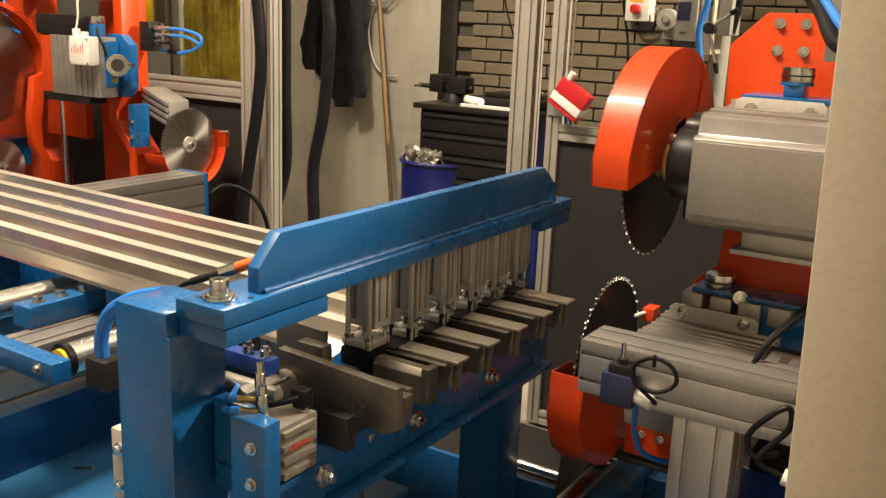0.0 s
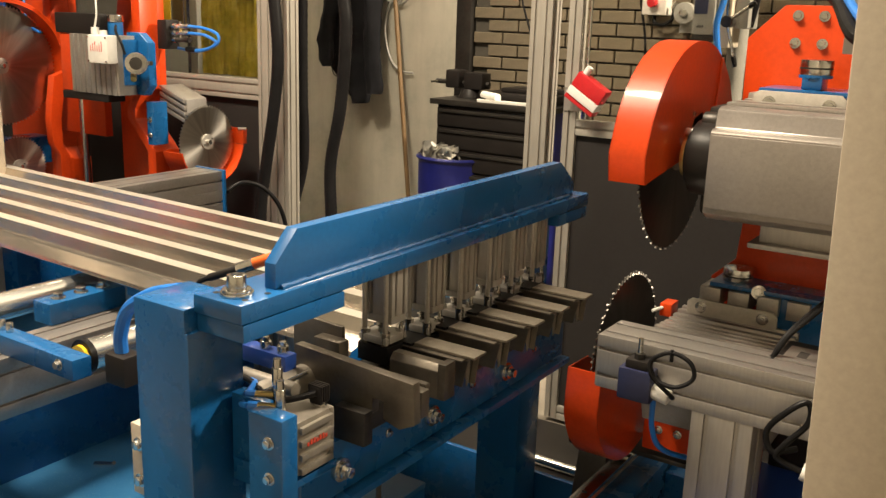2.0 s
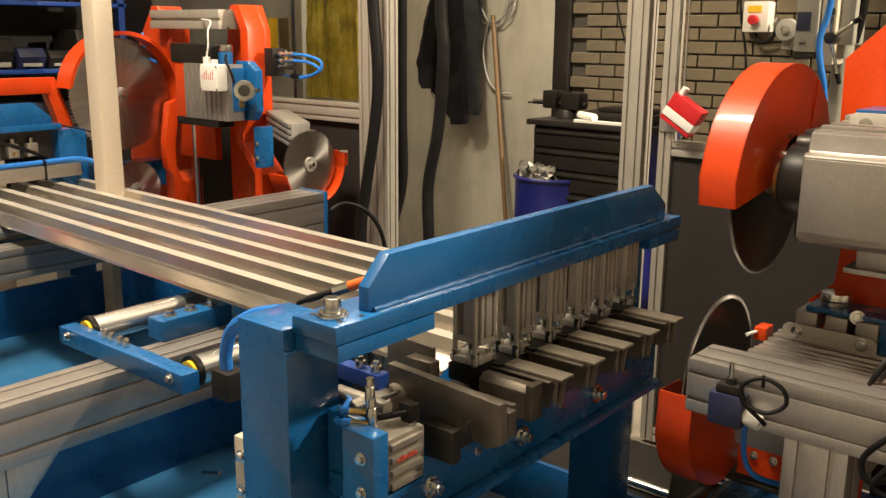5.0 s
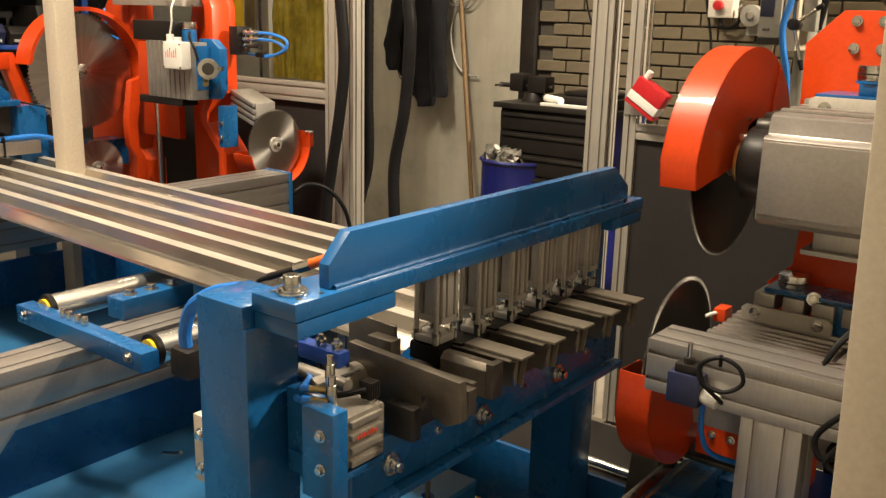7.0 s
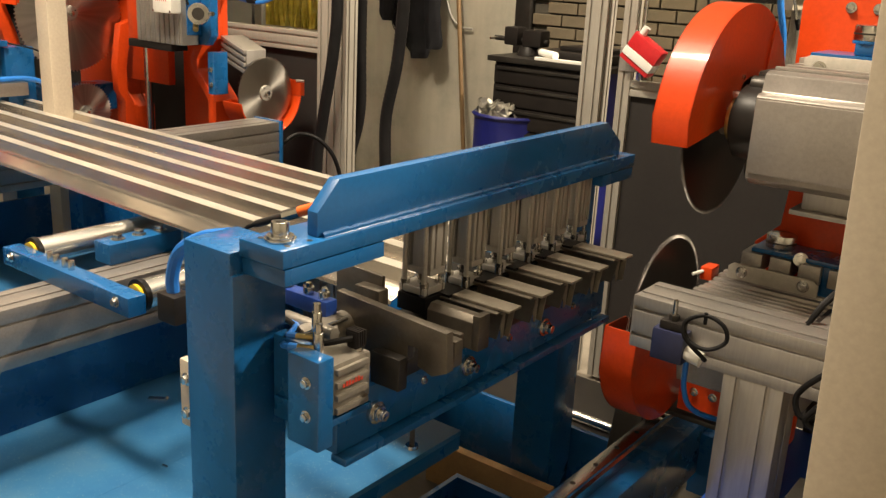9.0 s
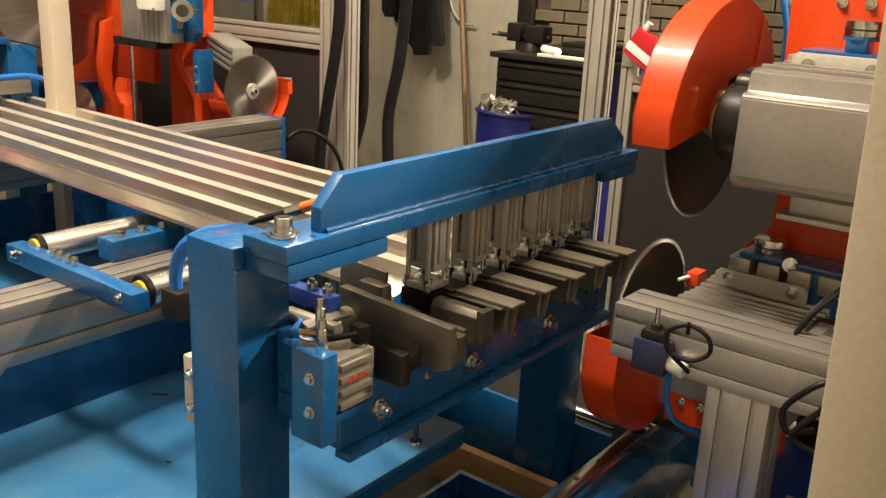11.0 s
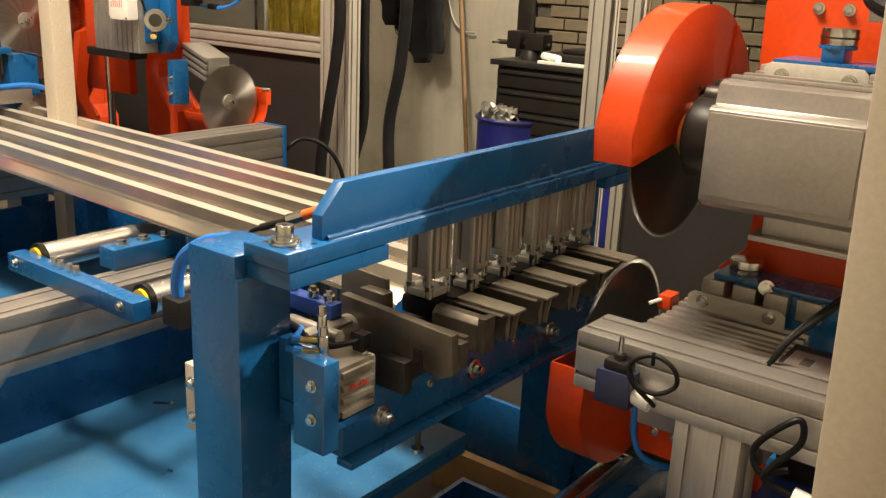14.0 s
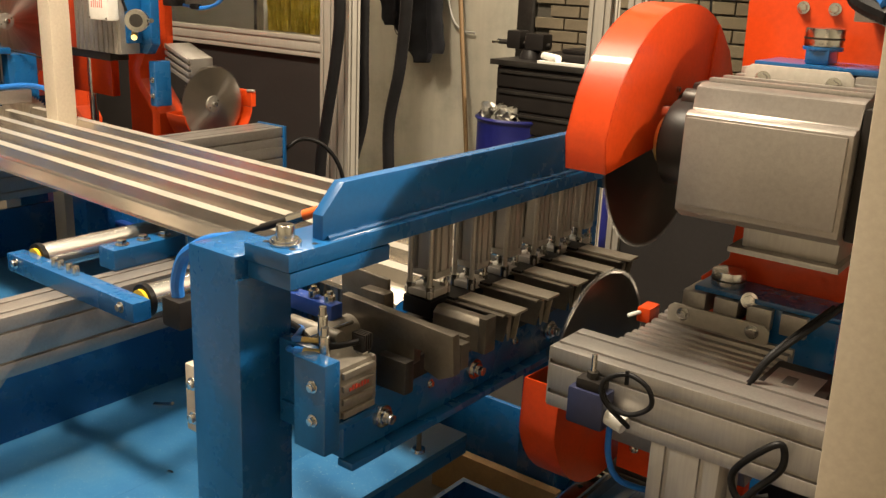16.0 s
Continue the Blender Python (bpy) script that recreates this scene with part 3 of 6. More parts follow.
# ---- roller conveyor and base frame ----
def conveyor():
    th = thing("conveyor_frame", "silver aluminium profile conveyor frame on the blue base", "frame", (-2.06, 1.5, 0.45))
    bm = bmesh.new()
    profile(bm, "xz", -2.13, -2.0, 0.690, 0.845, 0.688, 2.3, 2, 2, 0.008)
    part("side_rail", bm, ALU_LIGHT, th, "long slotted aluminium rail", bevel=0.001)
    ep = part("end_plate", B((-2.15, -1.975, 0.672, 0.687, 0.45, 0.862)), BLUE, th, "blue bolted end plate", bevel=0.003)
    for z in (0.53, 0.58, 0.63):
        bolt(ep, (-1.975, 0.680, z), (1, 0, 0), 0.006)
    part("corner_gusset", Pz([(0.846, 0.6895), (0.978, 0.6895), (0.846, 0.545)], "yz", -2.008, -2.002), ALU, th, "grey corner gusset plate", bevel=0.001)
    for y in (0.700, 2.1):
        bm = bmesh.new()
        profile(bm, "xy", -2.12, -2.005, y, y + 0.145, 0.412, 0.6895, 2, 2, 0.010)
        part("leg", bm, ALU, th, "slotted aluminium leg", bevel=0.001)
    bm = bmesh.new()
    profile(bm, "xz", -3.5, -3.38, 0.76, 0.88, 0.5, 2.2, 2, 2, 0.008)
    part("side_rail", bm, ALU, th, "long slotted aluminium rail", bevel=0.001)
    for y in (0.9, 2.05):
        part("leg", B((-3.49, -3.39, y, y + 0.1, 0.45, 0.7595)), BLUE, th, "blue steel leg", bevel=0.003)
    for x0, y0, z, tag in ((-2.33, 1.17, 0.875, 0), (-4.1, 1.1, 0.90, 1)):
        arm = thing("roller_arm", "blue steel arm carrying two zinc rollers", "roller unit", (x0, y0, z - 0.03), group="roller arms")
        part("arm", B((x0, x0 + 0.58, y0, y0 + 0.05, z - 0.03, z + 0.02)), BLUE, arm, bevel=0.003)
        for k, x in enumerate((x0 + 0.045, x0 + 0.53)):
            ro = part("roller", C((x, y0 + 0.062, z), (x, 2.25, z), 0.038, 28), CHROME, arm, "zinc-plated conveyor roller", bevel=0.002)
            part("end_cap", C((x, y0 + 0.052, z), (x, y0 + 0.0615, z), 0.030, 24), YELLOW, ro, "yellow plastic end cap")
            part("end_ring", C((x, y0 + 0.0605, z), (x, y0 + 0.075, z), 0.042, 24), BLACK, ro, "black rubber ring")
            bolt(arm, (x, y0, z), (0, -1, 0), 0.010)
        for dx in (0.20, 0.23, 0.27, 0.30):
            part("fitting", C((x0 + dx, y0 + 0.025, z + 0.02), (x0 + dx, y0 + 0.025, z + 0.045), 0.009, 10), STEEL, arm, "nickel fitting", bevel=0.001)
    for x0, y0, z0 in ((-2.16, 1.36, 0.846), (-2.16, 1.66, 0.846), (-3.55, 1.25, 0.88)):
        bx = thing("clamp_box", "blue bolted steel clamp box on the rail", "bracket", (x0, y0, z0), group="clamp boxes")
        part("shell", B((x0 - 0.03, x0 + 0.045, y0, y0 + 0.24, z0, z0 + 0.06)), BLUE, bx, bevel=0.004)
        for k in range(3):
            bolt(bx, (x0 + 0.01, y0 + 0.05 + 0.07 * k, z0 + 0.06), (0, 0, 1), 0.014)
    st = thing("blue_hose_tail", "blue hose tail in a black fitting by the post", "hose", (-1.42, 1.1, 0.94))
    part("hose", T([(-1.317, 1.12, 1.16), (-1.38, 1.11, 1.142), (-1.43, 1.10, 1.113), (-1.459, 1.10, 1.084), (-1.477, 1.10, 1.036), (-1.476, 1.10, 1.0)], 0.014), BLUEHOSE, st)
    part("socket", B((-1.502, -1.44, 1.075, 1.125, 0.938, 1.003)), BLACKPL, st, "black fitting", bevel=0.008)
    wb = thing("switch_bracket", "cream bolted bracket beside the blue post", "bracket", (-1.42, 1.08, 0.75))
    part("plate", B((-1.396, -1.316, 1.05, 1.09, 0.742, 0.892)), BEIGE, wb, bevel=0.004)
    for z in (0.775, 0.852):
        bolt(wb, (-1.372, 1.05, z), (0, -1, 0), 0.010)


def base_frame():
    th = thing("machine_base", "blue enamelled machine base with chip trays", "machine base", (-2, 1.6, 0))
    part("tray_floor", B((-3.75, -1.7505, 0.2, 2.45, 0.40, 0.412), (-1.75, -1.40, 0.2, 1.78, 0.40, 0.412)), TRAY, th, "blue tray dusted with metal chips")
    part("tray_rim", B((-3.75, -1.75, 2.45, 2.47, 0.0, 0.62)), BLUE, th, bevel=0.003)
    part("tray_rim", B((-3.77, -3.75, 0.2, 2.47, 0.30, 0.62)), BLUE, th, bevel=0.003)
    part("tray_rim", B((-1.40, -1.385, 0.2, 1.78, 0.30, 0.45)), BLUE, th, bevel=0.003)
    part("base_side", B((-2.212, -2.197, 0.72, 2.44, 0.4125, 0.74)), BLUE, th, "blue upright side plate", bevel=0.002)
    # the lighter tray paint here stands for strong light on the plate
    part("chip_chute", B((-1.384, -1.155, 1.145, 1.73, 0.53, 0.545)), TRAY, th, "blue chip plate, paler for the strong light on it", bevel=0.002)
    part("chute_side", B((-1.384, -1.16, 1.145, 1.16, 0.0, 0.5295)), BLUE, th, bevel=0.002)
    part("chute_lip", B((-1.172, -1.157, 1.161, 1.73, 0.49, 0.5295)), BLUE, th, bevel=0.002)
    part("cross_beam", B((-0.7995, -0.3805, 2.50, 2.60, 0.22, 0.36)), BLUE, th, bevel=0.006)
    part("long_beam", B((-0.93, -0.80, 0.2, 3.1, 0.22, 0.395)), BLUE, th, bevel=0.006)
    part("long_beam", B((-0.38, -0.26, 0.2, 3.1, 0.22, 0.395)), BLUE, th, bevel=0.006)
    part("rear_panel", B((-1.75, -0.935, 2.40, 2.418, 0.0, 0.278)), BLUE, th, "blue rear panel", bevel=0.003)
    part("chip_bin", B((-1.37, -1.13, 1.50, 1.52, 0.0, 0.20), (-1.37, -1.13, 2.012, 2.03, 0.0, 0.20), (-1.37, -1.355, 1.5205, 2.0115, 0.0, 0.20), (-1.145, -1.13, 1.5205, 2.0115, 0.0, 0.20), (-1.354, -1.146, 1.5205, 2.0115, 0.0, 0.10)), BLUE, th, "open blue chip bin")
    for x in (-3.6, -2.4, -1.80):
        for y in (0.3, 2.3):
            part("stand", B((x - 0.05, x + 0.05, y - 0.05, y + 0.05, 0, 0.3995)), BLUE, th, bevel=0.004)
    for x, y in ((-0.86, 0.5), (-0.86, 2.8), (-0.32, 0.5), (-0.32, 2.8)):
        part("stand", B((x - 0.05, x + 0.05, y - 0.05, y + 0.05, 0, 0.2195)), BLUE, th, bevel=0.004)
    ti = thing("timber_batten", "raw timber batten lying under the chute", "timber", (-1.3, 2.2, 0.0))
    part("batten", B((-1.62, -1.14, 2.20, 2.235, 0.0, 0.155)), PINE, ti, bevel=0.003)
    for i, x in enumerate((-0.878, -0.32)):
        r = thing("guide_rail", "ground steel linear guide rail on the base", "rail", (x, 1.7, 0.395), group="guide rails")
        part("rail", Pz([(x - 0.02, 0.3955), (x - 0.02, 0.43), (x - 0.012, 0.437), (x - 0.02, 0.445), (x - 0.02, 0.455), (x + 0.02, 0.455), (x + 0.02, 0.445), (x + 0.012, 0.437), (x + 0.02, 0.43), (x + 0.02, 0.3955)], "xz", 0.3, 3.0), STEEL, r, bevel=0.001)
        for k in range(22):
            part("rail_screw", C((x, 0.4 + k * 0.12, 0.4545), (x, 0.4 + k * 0.12, 0.456), 0.007, 10), DARKSTEEL, r)
    bu = thing("end_buffer", "dark steel end stop with rubber buffer", "buffer", (-1.0, 2.35, 0.23))
    part("plate", Pz([(2.30, 0.23), (2.40, 0.23), (2.40, 0.48), (2.36, 0.48)], "yz", -1.02, -0.9305), DARKSTEEL, bu, bevel=0.003)
    part("rubber", C((-1.02, 2.38, 0.45), (-1.06, 2.38, 0.45), 0.022, 16), BLACK, bu, bevel=0.003)
    sh = thing("ground_shaft", "bright ground steel shaft across the base", "shaft", (-1.2, 2.55, 0.0))
    part("shaft", C((-1.40, 2.55, 0.24), (-0.94, 2.55, 0.24), 0.018, 18), STEEL, sh)
    part("floor_plate", B((-1.95, -0.94, 2.62, 3.22, 0.0, 0.05)), DARKSTEEL, sh, "dark steel plate on the floor", bevel=0.004)
    part("shaft_seat", B((-1.42, -0.935, 2.51, 2.59, 0.0, 0.222)), DARKSTEEL, sh)


def offcuts():
    """Small bright strips of metal left in the tray."""
    for k, (x, y, a) in enumerate(((-2.08, 1.47, 35), (-2.45, 1.30, 80), (-1.75, 1.25, 10), (-2.3, 1.05, 130), (-2.6, 1.5, 60))):
        bm = Pz([(-0.03, 0), (0.03, 0), (0.03, 0.002), (0.024, 0.008), (0.02, 0.003), (-0.03, 0.003)] if k == 0 else [(-0.009, 0), (0.009, 0), (0.007, 0.003), (-0.007, 0.003)], "xz", -0.008 if k == 0 else -0.003, 0.008 if k == 0 else 0.003)
        ob = solid("metal_offcut", bm, STEEL, "small bright metal offcut lying in the blue tray", "offcut", group="offcuts")
        ob.location, ob.rotation_euler = (x, y, 0.4125), (0, 0, radians(a))


conveyor()
base_frame()
offcuts()


# ---- saw stations ----
def blade_mesh(parent, name, c, r, teeth, hub=0.03, toward=1, label="toothed circular saw blade", metal=None):
    """A blade on an axle along x, with teeth, flange and nut; its origin is its centre."""
    bm = bmesh.new()
    pts = []
    for k in range(teeth):
        a = 2 * math.pi * k / teeth
        s = 2 * math.pi / teeth
        pts += [(c[1] + r * math.cos(a), c[2] + r * math.sin(a)), (c[1] + (r - 0.009) * math.cos(a + 0.35 * s), c[2] + (r - 0.009) * math.sin(a + 0.35 * s)),
                (c[1] + (r - 0.008) * math.cos(a + 0.7 * s), c[2] + (r - 0.008) * math.sin(a + 0.7 * s))]
    prism(bm, pts, "yz", c[0] - 0.0016, c[0] + 0.0016)
    ob = part(name, bm, metal or BLADE, parent, label, origin=c, soft=False)
    if metal:
        tips = bmesh.new()
        for k in range(0, teeth, 2):
            a = 2 * math.pi * k / teeth
            u, w = Vector((0, math.cos(a), math.sin(a))), Vector((0, -math.sin(a), math.cos(a)))
            o = Vector(c) + u * (r - 0.0015)
            prism(tips, [(o.y - 0.0045 * u.y - 0.002 * w.y, o.z - 0.0045 * u.z - 0.002 * w.z), (o.y + 0.003 * u.y - 0.002 * w.y, o.z + 0.003 * u.z - 0.002 * w.z), (o.y + 0.003 * u.y + 0.003 * w.y, o.z + 0.003 * u.z + 0.003 * w.z), (o.y - 0.0045 * u.y + 0.002 * w.y, o.z - 0.0045 * u.z + 0.002 * w.z)], "yz", c[0] - 0.0023, c[0] + 0.0023)
        tagged(part("carbide_tips", tips, TIP, ob, "bright carbide tooth tips", soft=False), kind="stuff")
    f = C((c[0] - 0.008, c[1], c[2]), (c[0] + 0.008, c[1], c[2]), hub * 1.6, 24)
    part("flange", f, CAST, ob, "clamping flange", bevel=0.002)
    n = C((c[0], c[1], c[2]), (c[0] + toward * 0.022, c[1], c[2]), hub * 0.55, 6)
    part("nut", n, STEEL, ob, "steel axle nut", bevel=0.001)
    for k in range(2):
        a = math.pi * k + 0.5
        part("pin", C((c[0] - 0.01, c[1] + hub * 1.2 * math.cos(a), c[2] + hub * 1.2 * math.sin(a)), (c[0] + 0.01, c[1] + hub * 1.2 * math.cos(a), c[2] + hub * 1.2 * math.sin(a)), 0.003, 8), DARKSTEEL, ob)
    return ob


def arc(c, r, a0, a1, n=28):
    return [(c[0] + r * math.cos(radians(a0 + (a1 - a0) * i / n)), c[1] + r * math.sin(radians(a0 + (a1 - a0) * i / n))) for i in range(n + 1)]


def hollow_guard(parent, name, outline, x0, x1, label):
    """A folded sheet cover: two cheeks and the rim between them, open below."""
    bm = bmesh.new()
    prism(bm, outline, "yz", x1 - 0.003, x1)
    prism(bm, outline, "yz", x0, x0 + 0.003)
    return part(name, bm, RED, parent, label, soft=False)


def rim(parent, name, pts, x0, x1, t, c, label=""):
    """A band along pts, t thick towards c."""
    inner = []
    for y, z in pts:
        d = Vector((c[0] - y, c[1] - z))
        d = d.normalized() * t
        inner.append((y + d.x, z + d.y))
    return part(name, Pz(pts + inner[::-1], "yz", x0, x1), RED, parent, label)


def right_station():
    th = thing("saw_station", "double saw carriage with orange-red guards", "saw", (-0.6, 2.1, 0.456), group="saw stations")
    c = (2.32, 1.36)
    g0, g1 = -0.838, -0.748
    # upper guard
    rimpts = [(1.985, 1.316), (1.975, 1.38)] + [(2.30 + 0.325 * math.cos(radians(a)), 1.335 + 0.302 * math.sin(radians(a))) for a in range(165, 8, -5)] + [(2.63, 1.35)]
    hub_line = [(2.42, 1.36), (2.40, 1.43), (2.345, 1.46), (2.29, 1.445), (2.25, 1.395), (2.20, 1.345)]
    up = hollow_guard(th, "upper_guard", rimpts + hub_line, g0, g1, "orange-red folded upper blade guard")
    rim(up, "guard_rim", rimpts, g0 + 0.0005, g1 - 0.0005, 0.004, (2.305, 1.30))
    part("guard_cheek", Pz([(2.42, 1.362), (2.612, 1.362), (2.592, 1.45), (2.54, 1.53), (2.46, 1.592)], "yz", g1, g1 + 0.006), RED, up, "raised cheek of the guard", bevel=0.001)
    for y, z in ((2.28, 1.46), (2.41, 1.45)):
        part("guard_screw", C((g1, y, z), (g1 + 0.006, y, z), 0.006, 8), STEEL, up)
    blades = [blade_mesh(th, "upper_blade", (-0.795, c[0], c[1]), 0.263, 84, 0.034, metal=BLADE_DIM)]
    sp = part("spindle", C((-0.785, c[0], c[1]), (-0.66, c[0], c[1]), 0.034, 24), STEEL, th, "bright spindle nose")
    bm = C((-0.74, c[0], c[1]), (-0.725, c[0], c[1]), 0.05, 24)
    cyl(bm, (-0.70, c[0], c[1]), (-0.69, c[0], c[1]), 0.055, 24)
    part("spindle_collar", bm, DARKSTEEL, sp, "dark steel collar", bevel=0.002)
    part("clamp_sleeve", C((-0.69, 2.19, 1.452), (-0.655, 2.19, 1.452), 0.024, 20), DARKSTEEL, th, "dark hollow sleeve", bevel=0.003)
    part("sleeve_ring", C((-0.725, 2.17, 1.425), (-0.70, 2.17, 1.425), 0.012, 14), STEEL, th, "bright steel ring", bevel=0.002)
    part("sleeve_ring", C((-0.735, 2.22, 1.385), (-0.695, 2.22, 1.385), 0.018, 16), DARKSTEEL, th, "dark steel ring", bevel=0.002)
    part("spindle_housing", B((-0.69, -0.635, 2.20, 2.45, 1.22, 1.49)), DARKSTEEL, th, "dark bearing housing", bevel=0.02)
    bm = C((-0.70, 2.19, 1.365), (-0.6375, 2.19, 1.365), 0.090, 36)
    cyl(bm, (-0.712, 2.19, 1.365), (-0.70, 2.19, 1.365), 0.070, 36)
    part("motor_flange", bm, BLACKPL, th, "dark round motor flange", bevel=0.003)
    part("flange_ring", C((-0.728, 2.19, 1.365), (-0.712, 2.19, 1.365), 0.050, 32), BRASS, th, "bright bronze ring", bevel=0.003)
    # upper motor: cast box with stepped cover
    prof = [(2.07, 1.255), (2.07, 1.44), (2.082, 1.448), (2.10, 1.448), (2.11, 1.49), (2.13, 1.497), (2.42, 1.497), (2.42, 1.238), (2.10, 1.238)]
    mo = part("upper_motor", Pz(prof, "yz", -0.637, -0.33), ALU_LIGHT, th, "plain aluminium-clad spindle motor", bevel=0.004)
    part("cover_plate", B((-0.632, -0.338, 2.062, 2.07, 1.268, 1.436)), ALU_LIGHT, mo, "smooth aluminium cover plate", bevel=0.003)
    for k in range(3):
        part("cooling_rib", B((-0.63, -0.33, 2.15 + k * 0.07, 2.17 + k * 0.07, 1.497, 1.505)), ALU, mo, bevel=0.002)
    part("motor_end", B((-0.33, -0.30, 2.10, 2.40, 1.245, 1.485)), BLACKPL, mo, "black motor end cap", bevel=0.01)
    part("motor_foot", B((-0.52, -0.34, 2.14, 2.34, 1.19, 1.237)), ALU, mo, "aluminium motor foot", bevel=0.004)
    part("foot_ledge", B((-0.54, -0.33, 2.12, 2.36, 1.178, 1.19)), ALU, mo, bevel=0.003)
    # red back plate of the carriage
    bp = part("back_plate", Pz([(-0.684, 1.44), (-0.689, 1.646), (-0.602, 1.731), (-0.2, 1.731), (-0.2, 0.60), (-0.66, 0.60), (-0.713, 0.97), (-0.717, 1.0), (-0.655, 1.06), (-0.647, 1.17)], "xz", 2.47, 2.50), RED, th, "orange-red carriage plate", bevel=0.004)
    for x, z in ((-0.569, 1.705), (-0.506, 1.705), (-0.569, 1.638), (-0.504, 1.638)):
        bolt(bp, (x, 2.47, z), (0, -1, 0), 0.0095)
    part("top_bracket", B((-0.43, -0.20, 2.33, 2.469, 1.62, 1.78)), ALU, th, "grey bracket", bevel=0.004)
    for x0, x1, yb, zb, xk in ((-0.608, -0.309, 2.325, 1.515, -0.490), (-0.685, -0.353, 2.354, 1.0, -0.626)):
        ad = part("slide_adjuster", B((x0, x1, yb, 2.468, zb + 0.004, zb + 0.017)), BLUE, th, "blue slide plate", bevel=0.004)
        for k in range(4):
            part("slide_block", B((x0 - 0.02 + 0.075 * k, x0 + 0.035 + 0.075 * k, yb - 0.014, 2.44, zb - 0.045, zb + 0.0035)), CAST, ad, "dark slide block", bevel=0.003)
        zk = zb + 0.052 if zb > 1.3 else zb + 0.018
        part("neck", B((xk - 0.024, xk + 0.024, yb + 0.015, yb + 0.085, zb + 0.017, zk - 0.0005)), BLUE, ad, bevel=0.006)
        part("knob_seat", C((xk, yb + 0.05, zk - 0.008), (xk, yb + 0.05, zk - 0.0002), 0.0395, 28), BLUE, ad, bevel=0.002)
        kn = part("knob", C((xk, yb + 0.05, zk), (xk, yb + 0.05, zk + 0.036), 0.0385, 28), STEEL, ad, "knurled steel adjusting knob", bevel=0.003)
        # dark ring round the knob, painted for the shade in a groove
        part("knob_groove", C((xk, yb + 0.05, zk + 0.014), (xk, yb + 0.05, zk + 0.018), 0.0390, 28), DARKSTEEL, ad)
        if zb < 1.3:
            bolt(ad, (xk + 0.07, yb, zb + 0.01), (0.3, -0.9, 0.2), 0.013)
    part("slide_body", B((-0.535, -0.364, 2.36, 2.468, 0.88, 1.003)), BLUE, th, "blue slide body", bevel=0.006)
    for zb, x0, x1, y in ((1.482, -0.602, -0.392, 2.262), (0.926, -0.7315, -0.497, 2.329)):
        h = 0.047 if zb > 1.3 else 0.043
        rp = Pz([(x0, zb), (x0, zb + h - 0.01), (x0 + 0.012, zb + h), (x1 - 0.012, zb + h), (x1, zb + h - 0.012), (x1, zb)], "xz", y, y + 0.008)
        pp = part("retaining_plate", rp, PALE_PLATE, th, "pale bolted retaining plate", bevel=0.0015)
        for x in (x0 + 0.038, x1 - 0.036):
            bolt(pp, (x, y, zb + (0.020 if zb > 1.3 else 0.023)), (0, -1, 0), 0.011)
    # lower carriage beam
    bm = bmesh.new()
    profile(bm, "yz", 1.74, 1.86, 0.912, 1.03, -0.728, -0.13, 2, 2, 0.009)
    lb = part("carriage_beam", bm, ALU, th, "slotted aluminium carriage beam", bevel=0.001)
    part("beam_cap", B((-0.731, -0.728, 1.742, 1.858, 0.914, 1.028)), ALU_LIGHT, lb)
    bm = bmesh.new()
    profile(bm, "xy", -0.572, -0.434, 1.936, 2.058, 0.50, 0.8265, 2, 1, 0.011)
    part("carriage_leg", bm, ALU, th, "slotted aluminium leg", bevel=0.001)
    part("carriage_foot", B((-0.58, -0.25, 1.745, 2.46, 0.470, 0.4995)), BLUE_DARK, th, "dark blue carriage plate", bevel=0.003)
    part("carriage_arm", B((-0.92, -0.5805, 2.34, 2.46, 0.470, 0.485)), DARKSTEEL, th, bevel=0.003)
    for x, y in ((-0.878, 2.345), (-0.32, 1.76), (-0.32, 2.34)):
        part("guide_carriage", B((x - 0.035, x + 0.035, y, y + 0.1, 0.4575, 0.4695)), STEEL, th, "steel guide carriage", bevel=0.003)
    part("corner_block", B((-0.36, -0.20, 1.75, 1.90, 0.50, 0.66)), DARKSTEEL, th, bevel=0.004)
    # lower motor, finned
    bm = bmesh.new()
    pts = [(1.89, 0.90), (1.89, 0.985)]
    for k in range(9):
        y = 1.895 + k * 0.031
        z = 0.998 + 0.003 * math.sin(k)
        pts += [(y, z), (y + 0.016, z), (y + 0.016, z - 0.010), (y + 0.028, z - 0.010)]
    pts += [(2.20, 0.985), (2.20, 0.78), (1.93, 0.78)]
    prism(bm, pts, "yz", -0.685, -0.40)
    lm = part("lower_motor", bm, ALU_LIGHT, th, "ribbed aluminium lower motor", bevel=0.001)
    part("lower_spindle", C((-0.80, 2.07, 0.875), (-0.63, 2.07, 0.875), 0.035, 20), DARKSTEEL, th)
    bx = part("junction_box", B((-0.398, -0.28, 1.88, 2.02, 0.955, 1.013)), BLACKPL, th, "black terminal box", bevel=0.006)
    part("box_label", B((-0.385, -0.30, 1.895, 1.98, 1.013, 1.0142)), CAST, bx, "silver rating label")
    part("print_bar", B((-0.36, -0.34, 1.91, 1.95, 1.0142, 1.0146)), INK, bx)
    blades.append(blade_mesh(th, "lower_blade", (-0.795, 2.07, 0.875), 0.205, 72, 0.03, metal=BLADE_DIM))
    lgp = [(1.845, 0.895), (1.838, 0.80)] + arc((2.065, 0.845), 0.235, 195, 320)
    lg = hollow_guard(th, "lower_guard", lgp + [(2.20, 0.80), (2.05, 0.83), (1.95, 0.89)], g0 - 0.005, g1 - 0.01, "orange-red folded lower blade guard")
    rim(lg, "guard_rim", lgp, g0 - 0.0045, g1 - 0.0105, 0.004, (2.065, 0.9))
